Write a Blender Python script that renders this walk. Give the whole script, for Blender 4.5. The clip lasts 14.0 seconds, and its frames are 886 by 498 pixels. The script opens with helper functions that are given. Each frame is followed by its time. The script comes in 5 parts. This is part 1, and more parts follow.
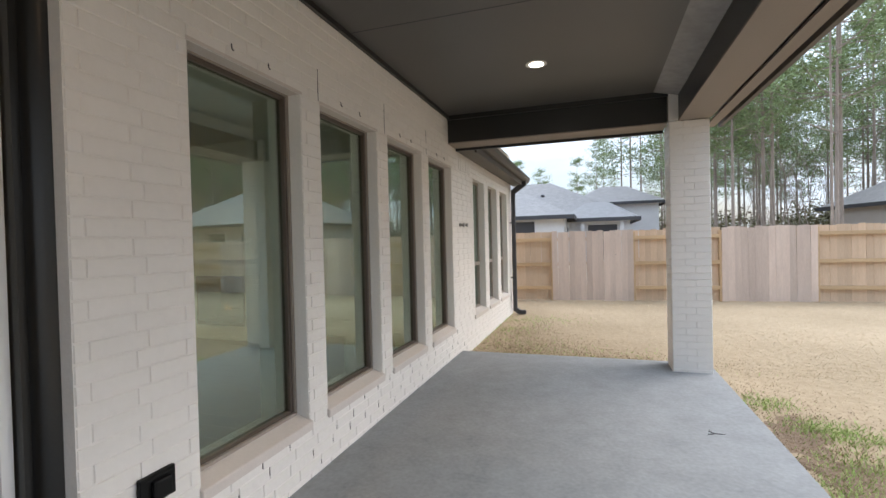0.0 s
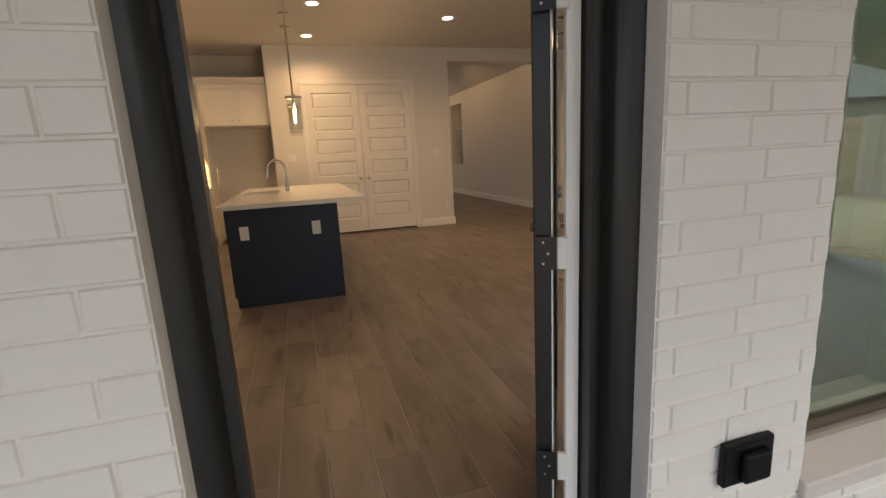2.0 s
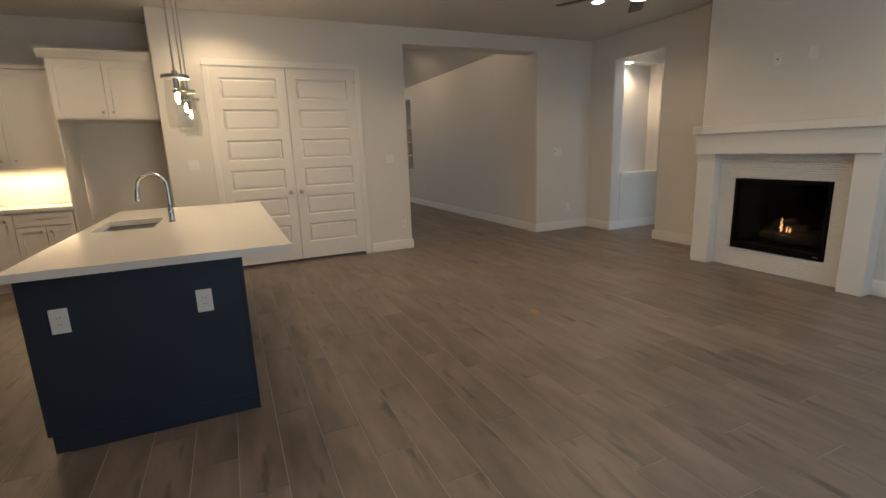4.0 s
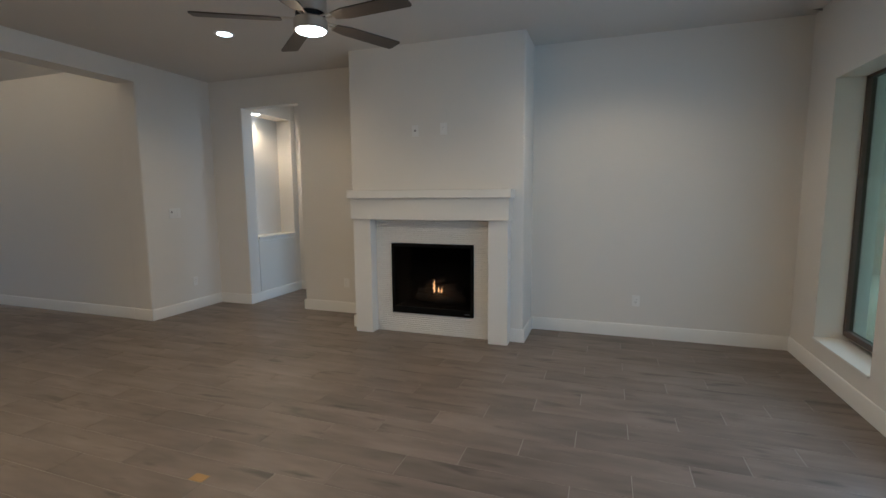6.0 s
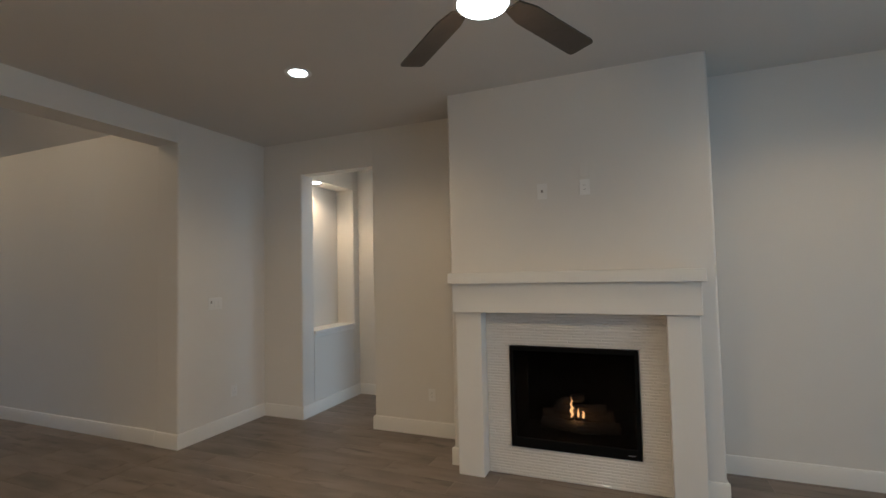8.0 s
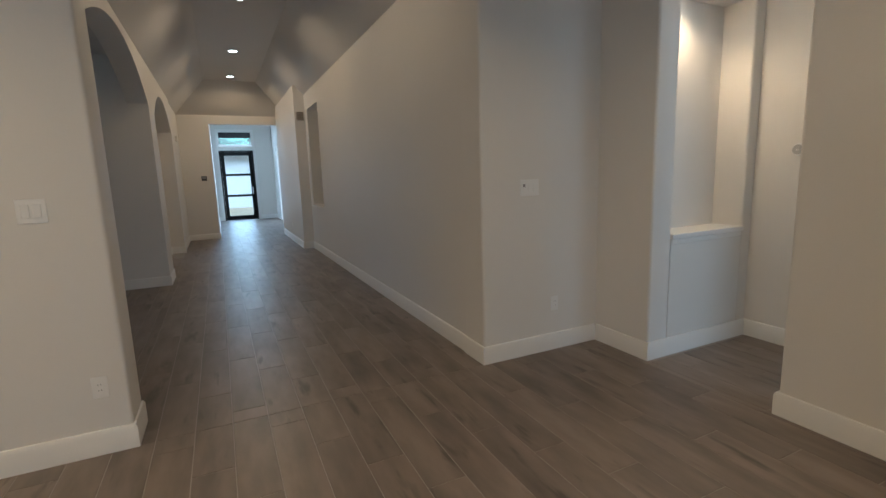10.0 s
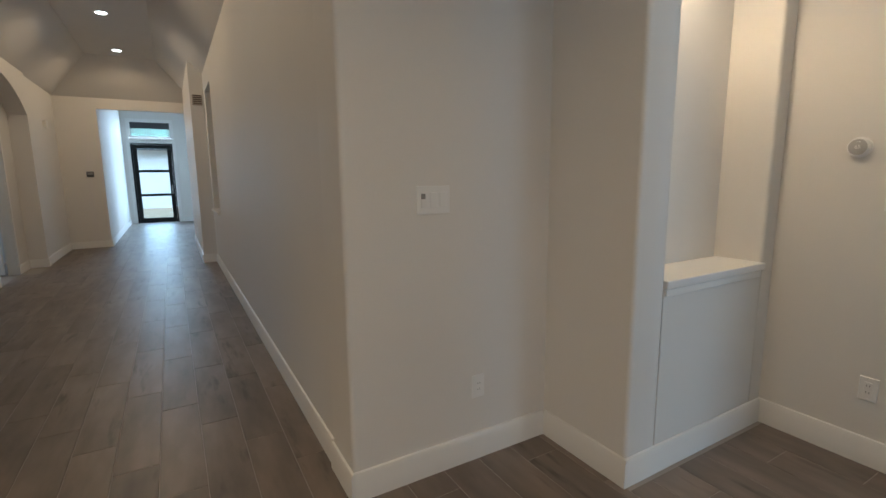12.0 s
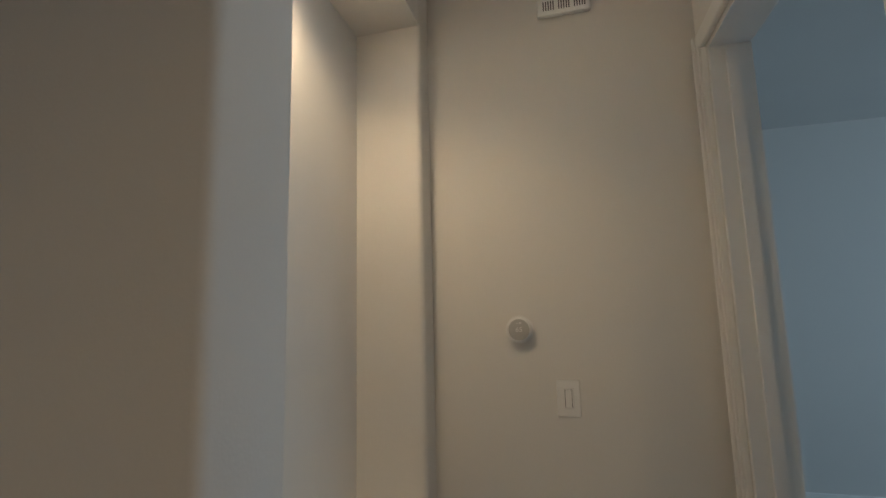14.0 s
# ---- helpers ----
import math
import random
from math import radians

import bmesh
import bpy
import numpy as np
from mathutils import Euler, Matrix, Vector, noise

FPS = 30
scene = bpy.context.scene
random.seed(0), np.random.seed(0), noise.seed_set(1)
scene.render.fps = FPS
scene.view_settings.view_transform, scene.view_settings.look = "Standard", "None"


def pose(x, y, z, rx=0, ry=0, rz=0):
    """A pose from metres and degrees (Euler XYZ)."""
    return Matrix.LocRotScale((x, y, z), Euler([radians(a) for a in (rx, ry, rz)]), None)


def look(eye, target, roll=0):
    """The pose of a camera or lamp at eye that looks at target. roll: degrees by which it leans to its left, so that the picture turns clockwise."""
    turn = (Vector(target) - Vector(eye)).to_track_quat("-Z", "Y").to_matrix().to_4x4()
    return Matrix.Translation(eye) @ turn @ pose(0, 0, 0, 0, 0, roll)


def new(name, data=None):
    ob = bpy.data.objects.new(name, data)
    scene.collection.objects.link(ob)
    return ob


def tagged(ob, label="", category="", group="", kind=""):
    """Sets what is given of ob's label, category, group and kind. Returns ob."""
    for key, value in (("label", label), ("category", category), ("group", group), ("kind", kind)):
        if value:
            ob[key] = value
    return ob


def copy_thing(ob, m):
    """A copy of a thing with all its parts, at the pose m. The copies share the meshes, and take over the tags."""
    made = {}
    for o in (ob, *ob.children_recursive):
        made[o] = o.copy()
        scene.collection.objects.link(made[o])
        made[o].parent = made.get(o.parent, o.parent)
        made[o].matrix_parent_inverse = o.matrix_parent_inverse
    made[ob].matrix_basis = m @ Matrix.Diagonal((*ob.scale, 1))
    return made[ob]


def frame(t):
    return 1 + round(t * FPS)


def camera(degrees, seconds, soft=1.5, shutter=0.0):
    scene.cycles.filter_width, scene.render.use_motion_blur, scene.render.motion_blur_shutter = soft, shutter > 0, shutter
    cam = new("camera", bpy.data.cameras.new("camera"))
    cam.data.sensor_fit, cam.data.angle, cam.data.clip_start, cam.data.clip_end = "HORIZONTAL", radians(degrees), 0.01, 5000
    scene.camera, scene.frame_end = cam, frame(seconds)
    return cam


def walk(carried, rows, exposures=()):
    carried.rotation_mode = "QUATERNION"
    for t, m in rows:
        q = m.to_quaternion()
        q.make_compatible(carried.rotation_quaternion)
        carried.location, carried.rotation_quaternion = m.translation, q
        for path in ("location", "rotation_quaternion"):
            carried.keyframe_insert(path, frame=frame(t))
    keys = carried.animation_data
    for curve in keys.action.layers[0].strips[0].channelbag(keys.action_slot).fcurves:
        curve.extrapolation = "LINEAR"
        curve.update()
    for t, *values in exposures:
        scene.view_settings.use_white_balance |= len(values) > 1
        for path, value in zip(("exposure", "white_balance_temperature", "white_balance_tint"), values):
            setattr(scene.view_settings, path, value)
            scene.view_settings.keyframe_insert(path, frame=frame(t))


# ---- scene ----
cam = camera(87.2, 14.0)
PATH = [
    (0, (1.776, 0.433, 1.43), (1.153, 2.333, 1.4), -1.4),
    (0.5, (1.698, 0.612, 1.386), (0.585, 2.269, 1.261), 0.5),
    (1, (1.477, 0.656, 1.296), (-0.023, 1.957, 1.05), 0.6),
    (1.5, (1.165, 0.689, 1.27), (-0.579, 1.607, 0.926), -1.0),
    (2, (0.838, 0.832, 1.275), (-1.227, 1.449, 0.832), -3.0),
    (2.2, (0.702, 0.871, 1.284), (-1.189, 1.384, 0.880), -3.0),
    (4.3, (-1.08, 1.157, 1.406), (-2.783, 2.118, 0.986), -1.4),
    (4.5, (-1.193, 1.18, 1.382), (-2.811, 2.279, 0.965), -1.0),
    (5, (-1.475, 1.364, 1.421), (-2.804, 2.802, 1.015), -0.4),
    (5.5, (-1.731, 1.509, 1.464), (-2.689, 3.235, 1.138), -0.5),
    (6, (-2.031, 1.64, 1.504), (-2.691, 3.513, 1.27), -0.5),
    (6.5, (-2.359, 1.785, 1.521), (-2.824, 3.729, 1.468), -0.3),
    (7, (-2.674, 2.027, 1.566), (-3.133, 3.971, 1.659), -0.9),
    (7.5, (-3.014, 2.285, 1.553), (-3.573, 4.199, 1.7), -1.0),
    (8, (-3.302, 2.648, 1.571), (-4.064, 4.494, 1.664), -1.3),
    (8.5, (-3.565, 3.023, 1.487), (-4.643, 4.708, 1.472), -1.6),
    (9, (-3.86, 3.337, 1.443), (-5.271, 4.746, 1.298), -1.7),
    (9.2, (-3.96, 3.489, 1.438), (-5.504, 4.745, 1.239), -1.8),
    (11.5, (-5.142, 4.835, 1.378), (-6.998, 5.497, 1.036), -1.7),
    (12, (-5.43, 5.117, 1.398), (-7.14, 6.106, 1.085), -0.6),
    (12.5, (-5.736, 5.402, 1.396), (-7.132, 6.816, 1.168), -0.5),
    (13, (-5.928, 5.7, 1.435), (-7.007, 7.382, 1.367), 0.5),
    (13.5, (-6.095, 5.977, 1.509), (-6.862, 7.820, 1.634), 0.3),
    (14, (-6.201, 6.231, 1.576), (-6.701, 8.149, 1.842), -1.4),
]
EXPO = [(0.0, 0.45, 6400, 11), (2.2, 0.42, 6600, 10), (4.3, 0.60, 5000, 0), (5.0, 0.68, 4780, -1), (6.0, 0.64, 4700, -1), (7.0, 0.56, 5100, 0), (7.5, 0.54, 5100, 0), (8.5, 0.66, 4950, 0), (9.2, 0.64, 4950, 0), (11.5, 0.66, 5000, 0), (12.0, 0.74, 5050, 0), (12.5, 0.58, 5050, -1), (13.0, 0.56, 5050, -1), (13.5, 0.46, 5150, 0), (14.0, 0.02, 5150, -1)]
walk(cam, [(t, look(eye, target, roll)) for t, eye, target, roll in PATH], EXPO)

# ---- fitted numbers ----
SKY, SUN = 0.15, 2.2
CAN, HALLW, DAYW = 29, 22, 4.8
LEAF, FANROT, FTURN = -32, -6, 4
PX0, PY0 = -2.475, 2.985

# ---- world, sun, lights ----
def nodes_of(tree):
    tree.nodes.clear()
    return tree.nodes, tree.links


world = bpy.data.worlds.new("sky")
scene.world = world
world.use_nodes = True
wn, wl = nodes_of(world.node_tree)
wout = wn.new("ShaderNodeOutputWorld")
wbg = wn.new("ShaderNodeBackground")
wbg.inputs["Strength"].default_value = SKY
sky = wn.new("ShaderNodeTexSky")
sky.sky_type, sky.sun_disc = "NISHITA", False
sky.sun_elevation, sky.sun_rotation = radians(35), radians(60)
sky.air_density, sky.dust_density, sky.ozone_density = 1.2, 2.0, 2.0
wtc = wn.new("ShaderNodeTexCoord")
wmap = wn.new("ShaderNodeMapping")
wmap.inputs["Scale"].default_value = (1.0, 1.0, 3.2)
wnoise = wn.new("ShaderNodeTexNoise")
wnoise.inputs["Scale"].default_value, wnoise.inputs["Detail"].default_value = 2.2, 6
wramp = wn.new("ShaderNodeValToRGB")
wramp.color_ramp.elements[0].position, wramp.color_ramp.elements[1].position = 0.38, 0.62
wramp.color_ramp.elements[0].color, wramp.color_ramp.elements[1].color = (0.25,) * 3 + (1,), (0.95,) * 3 + (1,)
wmix = wn.new("ShaderNodeMix")
wmix.data_type = "RGBA"
wmix.inputs["B"].default_value = (7.8, 9.0, 10.6, 1)
wl.new(wtc.outputs["Generated"], wmap.inputs["Vector"])
wl.new(wmap.outputs["Vector"], wnoise.inputs["Vector"])
wl.new(wnoise.outputs["Fac"], wramp.inputs["Fac"])
wl.new(wramp.outputs["Color"], wmix.inputs["Factor"])
wsep, wgrad, wmul = wn.new("ShaderNodeSeparateXYZ"), wn.new("ShaderNodeMapRange"), wn.new("ShaderNodeVectorMath")
wmul.operation = "SCALE"
wgrad.inputs["From Min"].default_value, wgrad.inputs["From Max"].default_value = 0.05, 0.75
wgrad.inputs["To Min"].default_value, wgrad.inputs["To Max"].default_value = 0.64, 1.6
wl.new(wtc.outputs["Generated"], wsep.inputs[0]), wl.new(wsep.outputs["Z"], wgrad.inputs["Value"])
wl.new(sky.outputs["Color"], wmix.inputs["A"])
wl.new(wmix.outputs["Result"], wmul.inputs[0]), wl.new(wgrad.outputs["Result"], wmul.inputs["Scale"])
wl.new(wmul.outputs[0], wbg.inputs["Color"])
wl.new(wbg.outputs["Background"], wout.inputs["Surface"])

sun = new("sun", bpy.data.lights.new("sun", "SUN"))
sun.data.energy, sun.data.angle, sun.data.color = SUN, radians(50), (1.0, 0.96, 0.9)
sun.matrix_world = look((0, 0, 30), (-0.709 * 24, -0.409 * 24, 30 - 0.574 * 29))

WARM = (1.0, 0.62, 0.31)


def lamp(name, at, watts, size=0.17, cone=150, blend=0.6, colour=WARM):
    ob = new(name, bpy.data.lights.new(name, "SPOT"))
    ob.data.energy, ob.data.shadow_soft_size, ob.data.color = watts, size / 2, colour
    ob.data.spot_size, ob.data.spot_blend = radians(cone), blend
    ob.location = at
    return ob


def bulb(name, at, watts, size=0.04, colour=WARM):
    ob = new(name, bpy.data.lights.new(name, "POINT"))
    ob.data.energy, ob.data.shadow_soft_size, ob.data.color = watts, size, colour
    ob.location = at
    return ob


CEIL = 3.04
CANS = [(-5.139, 1.201), (-6.617, 1.162), (-5.53, 2.966), (-6.45, -0.9), (-4.2, -1.6), (-5.53, 5.342), (-1.926, 5.406), (-1.9, 2.97), (-2.6, -0.6)]
for cx, cy in CANS:
    lamp("can_lamp", (cx, cy, CEIL - 0.03), CAN)
for hx in (-8.5, -11.09, -13.778, -16.021):
    lamp("hall_lamp", (hx, 4.49, 3.64), HALLW if hx < -9 else 0.6 * HALLW, cone=165, blend=0.3)
lamp("niche_lamp", (-6.78, 7.15, 2.60), 17, cone=150)
# weak fill added to brighten the passage; no known ceiling light there
lamp("passage_fill", (-6.2, 7.2, CEIL - 0.03), 3)
lamp("fan_lamp", (-3.76, 4.17, 2.46), 18, size=0.18, cone=168, blend=0.6)
bulb("fan_lamp", (-3.76, 4.17, 2.44), 4, 0.08)
for px in (-4.75, -5.54, -6.15):
    bulb("pendant_lamp", (px, 0.875, 1.82), 3.5, 0.015)
lamp("patio_lamp", (1.29, 4.797, 3.01), 12)
lamp("patio_lamp", (1.29, 1.0, 3.01), 8)
DAYL = (0.80, 0.90, 1.0)


def daylight(name, at, turn, wide, high, watts):
    """An area lamp standing in for daylight, mostly set at an opening, facing local -z."""
    ob = new(name, bpy.data.lights.new(name, "AREA"))
    ob.data.shape, ob.data.size, ob.data.size_y, ob.data.energy, ob.data.color = "RECTANGLE", wide, high, watts, DAYL
    ob.matrix_world = pose(*at, *turn)
    return ob


for wy in (2.565, 3.655, 4.745):
    daylight("window_daylight", (-0.46, wy, 1.37), (90, 0, 90), 0.80, 2.0, DAYW)
daylight("entry_daylight", (-22.95, 4.715, 1.3), (90, 0, -90), 0.95, 2.2, 28)
daylight("entry_daylight", (-22.95, 4.715, 2.87), (90, 0, -90), 0.95, 0.35, 20)
daylight("side_daylight_fill", (-20.5, 7.97, 1.5), (90, 0, 180), 2.2, 1.6, 75)
# fill added against a solid wall to brighten the room off the hall
daylight("side_daylight_fill", (-14.0, 1.35, 1.6), (90, 0, 0), 1.0, 1.0, 8)
daylight("dining_daylight", (-9.8, -1.47, 1.45), (90, 0, 180), 2.0, 1.6, 42)
daylight("bedroom_daylight", (-0.40, 8.85, 1.35), (90, 0, 90), 2.6, 1.9, 36)
ucl = new("under_cabinet_lamp", bpy.data.lights.new("under_cabinet_lamp", "AREA"))
ucl.data.shape, ucl.data.size, ucl.data.size_y, ucl.data.energy, ucl.data.color = "RECTANGLE", 0.05, 0.9, 6, WARM
ucl.matrix_world = pose(-7.8, -1.0, 1.32)


# ---- materials ----
def rgba(c):
    return (*c, 1.0)


def material(name, colour, rough=0.6, metal=0.0, knots=0.0, bump=0.0, grain=30.0, vary=0.0, vscale=2.0, per=0.0, coords="pos", stretch=(1, 1, 1), spec=0.5, coat=0.0, second=None, vsecond=0.5, bdist=0.01):
    """A surface: colour with two scales of variation, fine relief, and a tone of its own for each piece."""
    m = bpy.data.materials.new(name)
    m.use_nodes = True
    n, l = nodes_of(m.node_tree)
    out, b = n.new("ShaderNodeOutputMaterial"), n.new("ShaderNodeBsdfPrincipled")
    l.new(b.outputs["BSDF"], out.inputs["Surface"])
    b.inputs["Roughness"].default_value, b.inputs["Metallic"].default_value = rough, metal
    b.inputs["Specular IOR Level"].default_value, b.inputs["Coat Weight"].default_value = spec, coat
    b.inputs["Coat Roughness"].default_value = 0.15
    b.inputs["Base Color"].default_value = rgba(colour)
    m.diffuse_color = rgba(colour)
    if coords == "pos":
        src = n.new("ShaderNodeNewGeometry").outputs["Position"]
    else:
        src = n.new("ShaderNodeTexCoord").outputs["Object"]
    rnd = None
    if per:
        oi, ge, ad, fr = n.new("ShaderNodeObjectInfo"), n.new("ShaderNodeNewGeometry"), n.new("ShaderNodeMath"), n.new("ShaderNodeMath")
        ad.operation, fr.operation = "ADD", "FRACT"
        l.new(oi.outputs["Random"], ad.inputs[0]), l.new(ge.outputs["Random Per Island"], ad.inputs[1]), l.new(ad.outputs[0], fr.inputs[0])
        rnd = fr.outputs[0]
        comb, sc = n.new("ShaderNodeVectorMath"), n.new("ShaderNodeVectorMath")
        sc.operation = "SCALE"
        sc.inputs[0].default_value = (7.3, 11.1, 5.7)
        l.new(rnd, sc.inputs["Scale"]), l.new(src, comb.inputs[0]), l.new(sc.outputs[0], comb.inputs[1])
        src = comb.outputs[0]
    mp = n.new("ShaderNodeMapping")
    mp.inputs["Scale"].default_value = stretch
    l.new(src, mp.inputs["Vector"])
    fine, big = n.new("ShaderNodeTexNoise"), n.new("ShaderNodeTexNoise")
    fine.inputs["Scale"].default_value, fine.inputs["Detail"].default_value = grain, 5
    big.inputs["Scale"].default_value, big.inputs["Detail"].default_value = vscale, 4
    l.new(mp.outputs["Vector"], fine.inputs["Vector"]), l.new(mp.outputs["Vector"], big.inputs["Vector"])
    if vary or per or second:
        a = n.new("ShaderNodeMix")
        a.data_type = "RGBA"
        lo = second or tuple(c * (1 - vary) for c in colour)
        hi = colour if second else tuple(min(1, c * (1 + vary)) for c in colour)
        a.inputs["A"].default_value, a.inputs["B"].default_value = rgba(lo), rgba(hi)
        rp = n.new("ShaderNodeMapRange")
        rp.inputs["From Min"].default_value, rp.inputs["From Max"].default_value = 0.5 - 0.22, 0.5 + 0.22
        mx = n.new("ShaderNodeMix")
        mx.inputs["Factor"].default_value = vsecond
        l.new(big.outputs["Fac"], mx.inputs["A"]), l.new(fine.outputs["Fac"], mx.inputs["B"])
        l.new(mx.outputs["Result"], rp.inputs["Value"]), l.new(rp.outputs["Result"], a.inputs["Factor"])
        res = a.outputs["Result"]
        if knots:
            km, kn, kr, kx = n.new("ShaderNodeMapping"), n.new("ShaderNodeTexNoise"), n.new("ShaderNodeMapRange"), n.new("ShaderNodeMix")
            km.inputs["Scale"].default_value = (1.7, 8.5, 1.0)
            kn.inputs["Scale"].default_value, kn.inputs["Detail"].default_value = 1.3, 3
            kr.inputs["From Min"].default_value, kr.inputs["From Max"].default_value = 0.61, 0.72
            kr.inputs["To Max"].default_value, kx.data_type = knots, "RGBA"
            kx.inputs["B"].default_value = rgba(tuple(c * 0.28 for c in colour))
            l.new(src, km.inputs["Vector"]), l.new(km.outputs["Vector"], kn.inputs["Vector"]), l.new(kn.outputs["Fac"], kr.inputs["Value"])
            l.new(res, kx.inputs["A"]), l.new(kr.outputs["Result"], kx.inputs["Factor"])
            res = kx.outputs["Result"]
        if per:
            hs, mr = n.new("ShaderNodeHueSaturation"), n.new("ShaderNodeMapRange")
            mr.inputs["To Min"].default_value, mr.inputs["To Max"].default_value = 1 - per, 1 + per
            l.new(rnd, mr.inputs["Value"]), l.new(mr.outputs["Result"], hs.inputs["Value"]), l.new(res, hs.inputs["Color"])
            res = hs.outputs["Color"]
        l.new(res, b.inputs["Base Color"])
    if bump:
        bp = n.new("ShaderNodeBump")
        bp.inputs["Strength"].default_value, bp.inputs["Distance"].default_value = bump, bdist
        l.new(fine.outputs["Fac"], bp.inputs["Height"]), l.new(bp.outputs["Normal"], b.inputs["Normal"])
    return m


def glowing(name, colour, strength):
    m = bpy.data.materials.new(name)
    m.use_nodes = True
    n, l = nodes_of(m.node_tree)
    out, e = n.new("ShaderNodeOutputMaterial"), n.new("ShaderNodeEmission")
    e.inputs["Color"].default_value, e.inputs["Strength"].default_value = rgba(colour), strength
    l.new(e.outputs[0], out.inputs["Surface"])
    return m


def glass(name, tint, gloss=0.10, rough=0.0):
    m = bpy.data.materials.new(name)
    m.use_nodes = True
    n, l = nodes_of(m.node_tree)
    out, mix, tr, gl = n.new("ShaderNodeOutputMaterial"), n.new("ShaderNodeMixShader"), n.new("ShaderNodeBsdfTransparent"), n.new("ShaderNodeBsdfGlossy")
    fr, pw, ad = n.new("ShaderNodeLayerWeight"), n.new("ShaderNodeMath"), n.new("ShaderNodeMath")
    pw.operation, ad.operation, ad.use_clamp = "POWER", "MULTIPLY_ADD", True
    fr.inputs["Blend"].default_value, pw.inputs[1].default_value = 0.5, 4.0
    ad.inputs[1].default_value, ad.inputs[2].default_value = 0.85, gloss
    tr.inputs["Color"].default_value, gl.inputs["Roughness"].default_value = rgba(tint), rough
    gl.inputs["Color"].default_value = (0.86, 0.98, 0.92, 1)
    l.new(fr.outputs["Facing"], pw.inputs[0]), l.new(pw.outputs[0], ad.inputs[0]), l.new(ad.outputs[0], mix.inputs["Fac"])
    l.new(tr.outputs[0], mix.inputs[1]), l.new(gl.outputs[0], mix.inputs[2]), l.new(mix.outputs[0], out.inputs["Surface"])
    return m


BRICK = material("painted_brick", (0.755, 0.72, 0.675), 0.5, bump=0.8, grain=28, vary=0.03, vscale=4, per=0.015, bdist=0.004)
MORTAR = material("painted_mortar", (0.75, 0.715, 0.67), 0.7, bump=0.5, grain=60, vary=0.06, bdist=0.004)
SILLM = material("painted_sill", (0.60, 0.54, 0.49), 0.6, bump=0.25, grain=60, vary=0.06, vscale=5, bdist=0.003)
DARK = material("dark_bronze_paint", (0.018, 0.018, 0.017), 0.32, bump=0.05, grain=80, vary=0.15)
EAVE = material("eave_paint", (0.085, 0.072, 0.06), 0.5, bump=0.1, grain=60, vary=0.1)
SOFFIT = material("soffit_paint", (0.24, 0.20, 0.17), 0.6, bump=0.12, grain=60, vary=0.05)
PCEIL = material("patio_ceiling_paint", (0.085, 0.082, 0.078), 0.42, bump=0.2, grain=90, vary=0.06, bdist=0.002)
CONC = material("concrete", (0.240, 0.249, 0.256), 0.74, bump=0.45, grain=34, vary=0.22, vscale=5.0, vsecond=0.5, bdist=0.004)
WALLP = material("greige_wall_paint", (0.74, 0.715, 0.675), 0.62, bump=0.25, grain=140, vary=0.015, bdist=0.0015)
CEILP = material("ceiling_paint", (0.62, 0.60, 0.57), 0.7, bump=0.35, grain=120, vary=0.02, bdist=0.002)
WHITE = material("white_trim_paint", (0.80, 0.785, 0.755), 0.35, bump=0.05, grain=60, vary=0.01)
DOORW = material("white_door_paint", (0.78, 0.76, 0.73), 0.38, bump=0.08, grain=90, vary=0.01)
PLATE = material("white_plastic", (0.82, 0.81, 0.79), 0.3)
PLANK = material("wood_look_tile", (0.262, 0.214, 0.180), 0.40, bump=0.2, grain=5.0, vscale=1.7, stretch=(0.7, 2.6, 1), second=(0.096, 0.077, 0.064), vsecond=0.35, per=0.07, bdist=0.003, spec=0.5, knots=0.85)
GROUT = material("grout", (0.36, 0.33, 0.30), 0.8, bump=0.2)
QUARTZ = material("white_quartz", (0.80, 0.78, 0.74), 0.16, vary=0.02, grain=200)
NAVY = material("navy_cabinet_paint", (0.018, 0.030, 0.052), 0.42, bump=0.05, grain=60, vary=0.08)
CABW = material("white_cabinet_paint", (0.78, 0.75, 0.70), 0.4, bump=0.04)
NICKEL = material("brushed_nickel", (0.56, 0.53, 0.48), 0.3, metal=1.0, vary=0.04, grain=40, stretch=(1, 1, 8))
CHROME = material("chrome", (0.7, 0.7, 0.7), 0.12, metal=1.0)
STEEL = material("stainless_sink", (0.30, 0.29, 0.28), 0.35, metal=1.0)
BLADE = material("fan_blade_wood", (0.052, 0.042, 0.035), 0.5, bump=0.1, grain=20, vary=0.2, stretch=(1, 6, 1))
MOSAIC = material("glazed_mosaic_tile", (0.78, 0.76, 0.73), 0.10, per=0.02, vary=0.02, coat=0.5)
BLACKM = material("black_metal", (0.006, 0.006, 0.006), 0.5, bump=0.05, spec=0.2)
SOOT = material("firebox_black", (0.005, 0.005, 0.005), 0.85, bump=0.4, grain=30, spec=0.1)
LOG = material("ceramic_log", (0.055, 0.045, 0.038), 0.9, bump=0.8, grain=25, vary=0.4)
BACKSPL = material("tile_backsplash", (0.72, 0.68, 0.60), 0.2, per=0.03)
CARPET = material("grey_carpet", (0.22, 0.22, 0.22), 0.95, bump=0.6, grain=250, vary=0.1)
VINYL = material("window_frame_tan", (0.30, 0.255, 0.215), 0.45, bump=0.03)
VINYLD = material("window_frame_brown", (0.085, 0.062, 0.048), 0.45, bump=0.03)
GREYM = material("spigot_metal", (0.30, 0.29, 0.28), 0.4, metal=1.0)
SOIL = material("brown_soil", (0.17, 0.115, 0.075), 0.98, bump=1.0, grain=22, vscale=3, second=(0.27, 0.19, 0.12), vsecond=0.5, bdist=0.03)
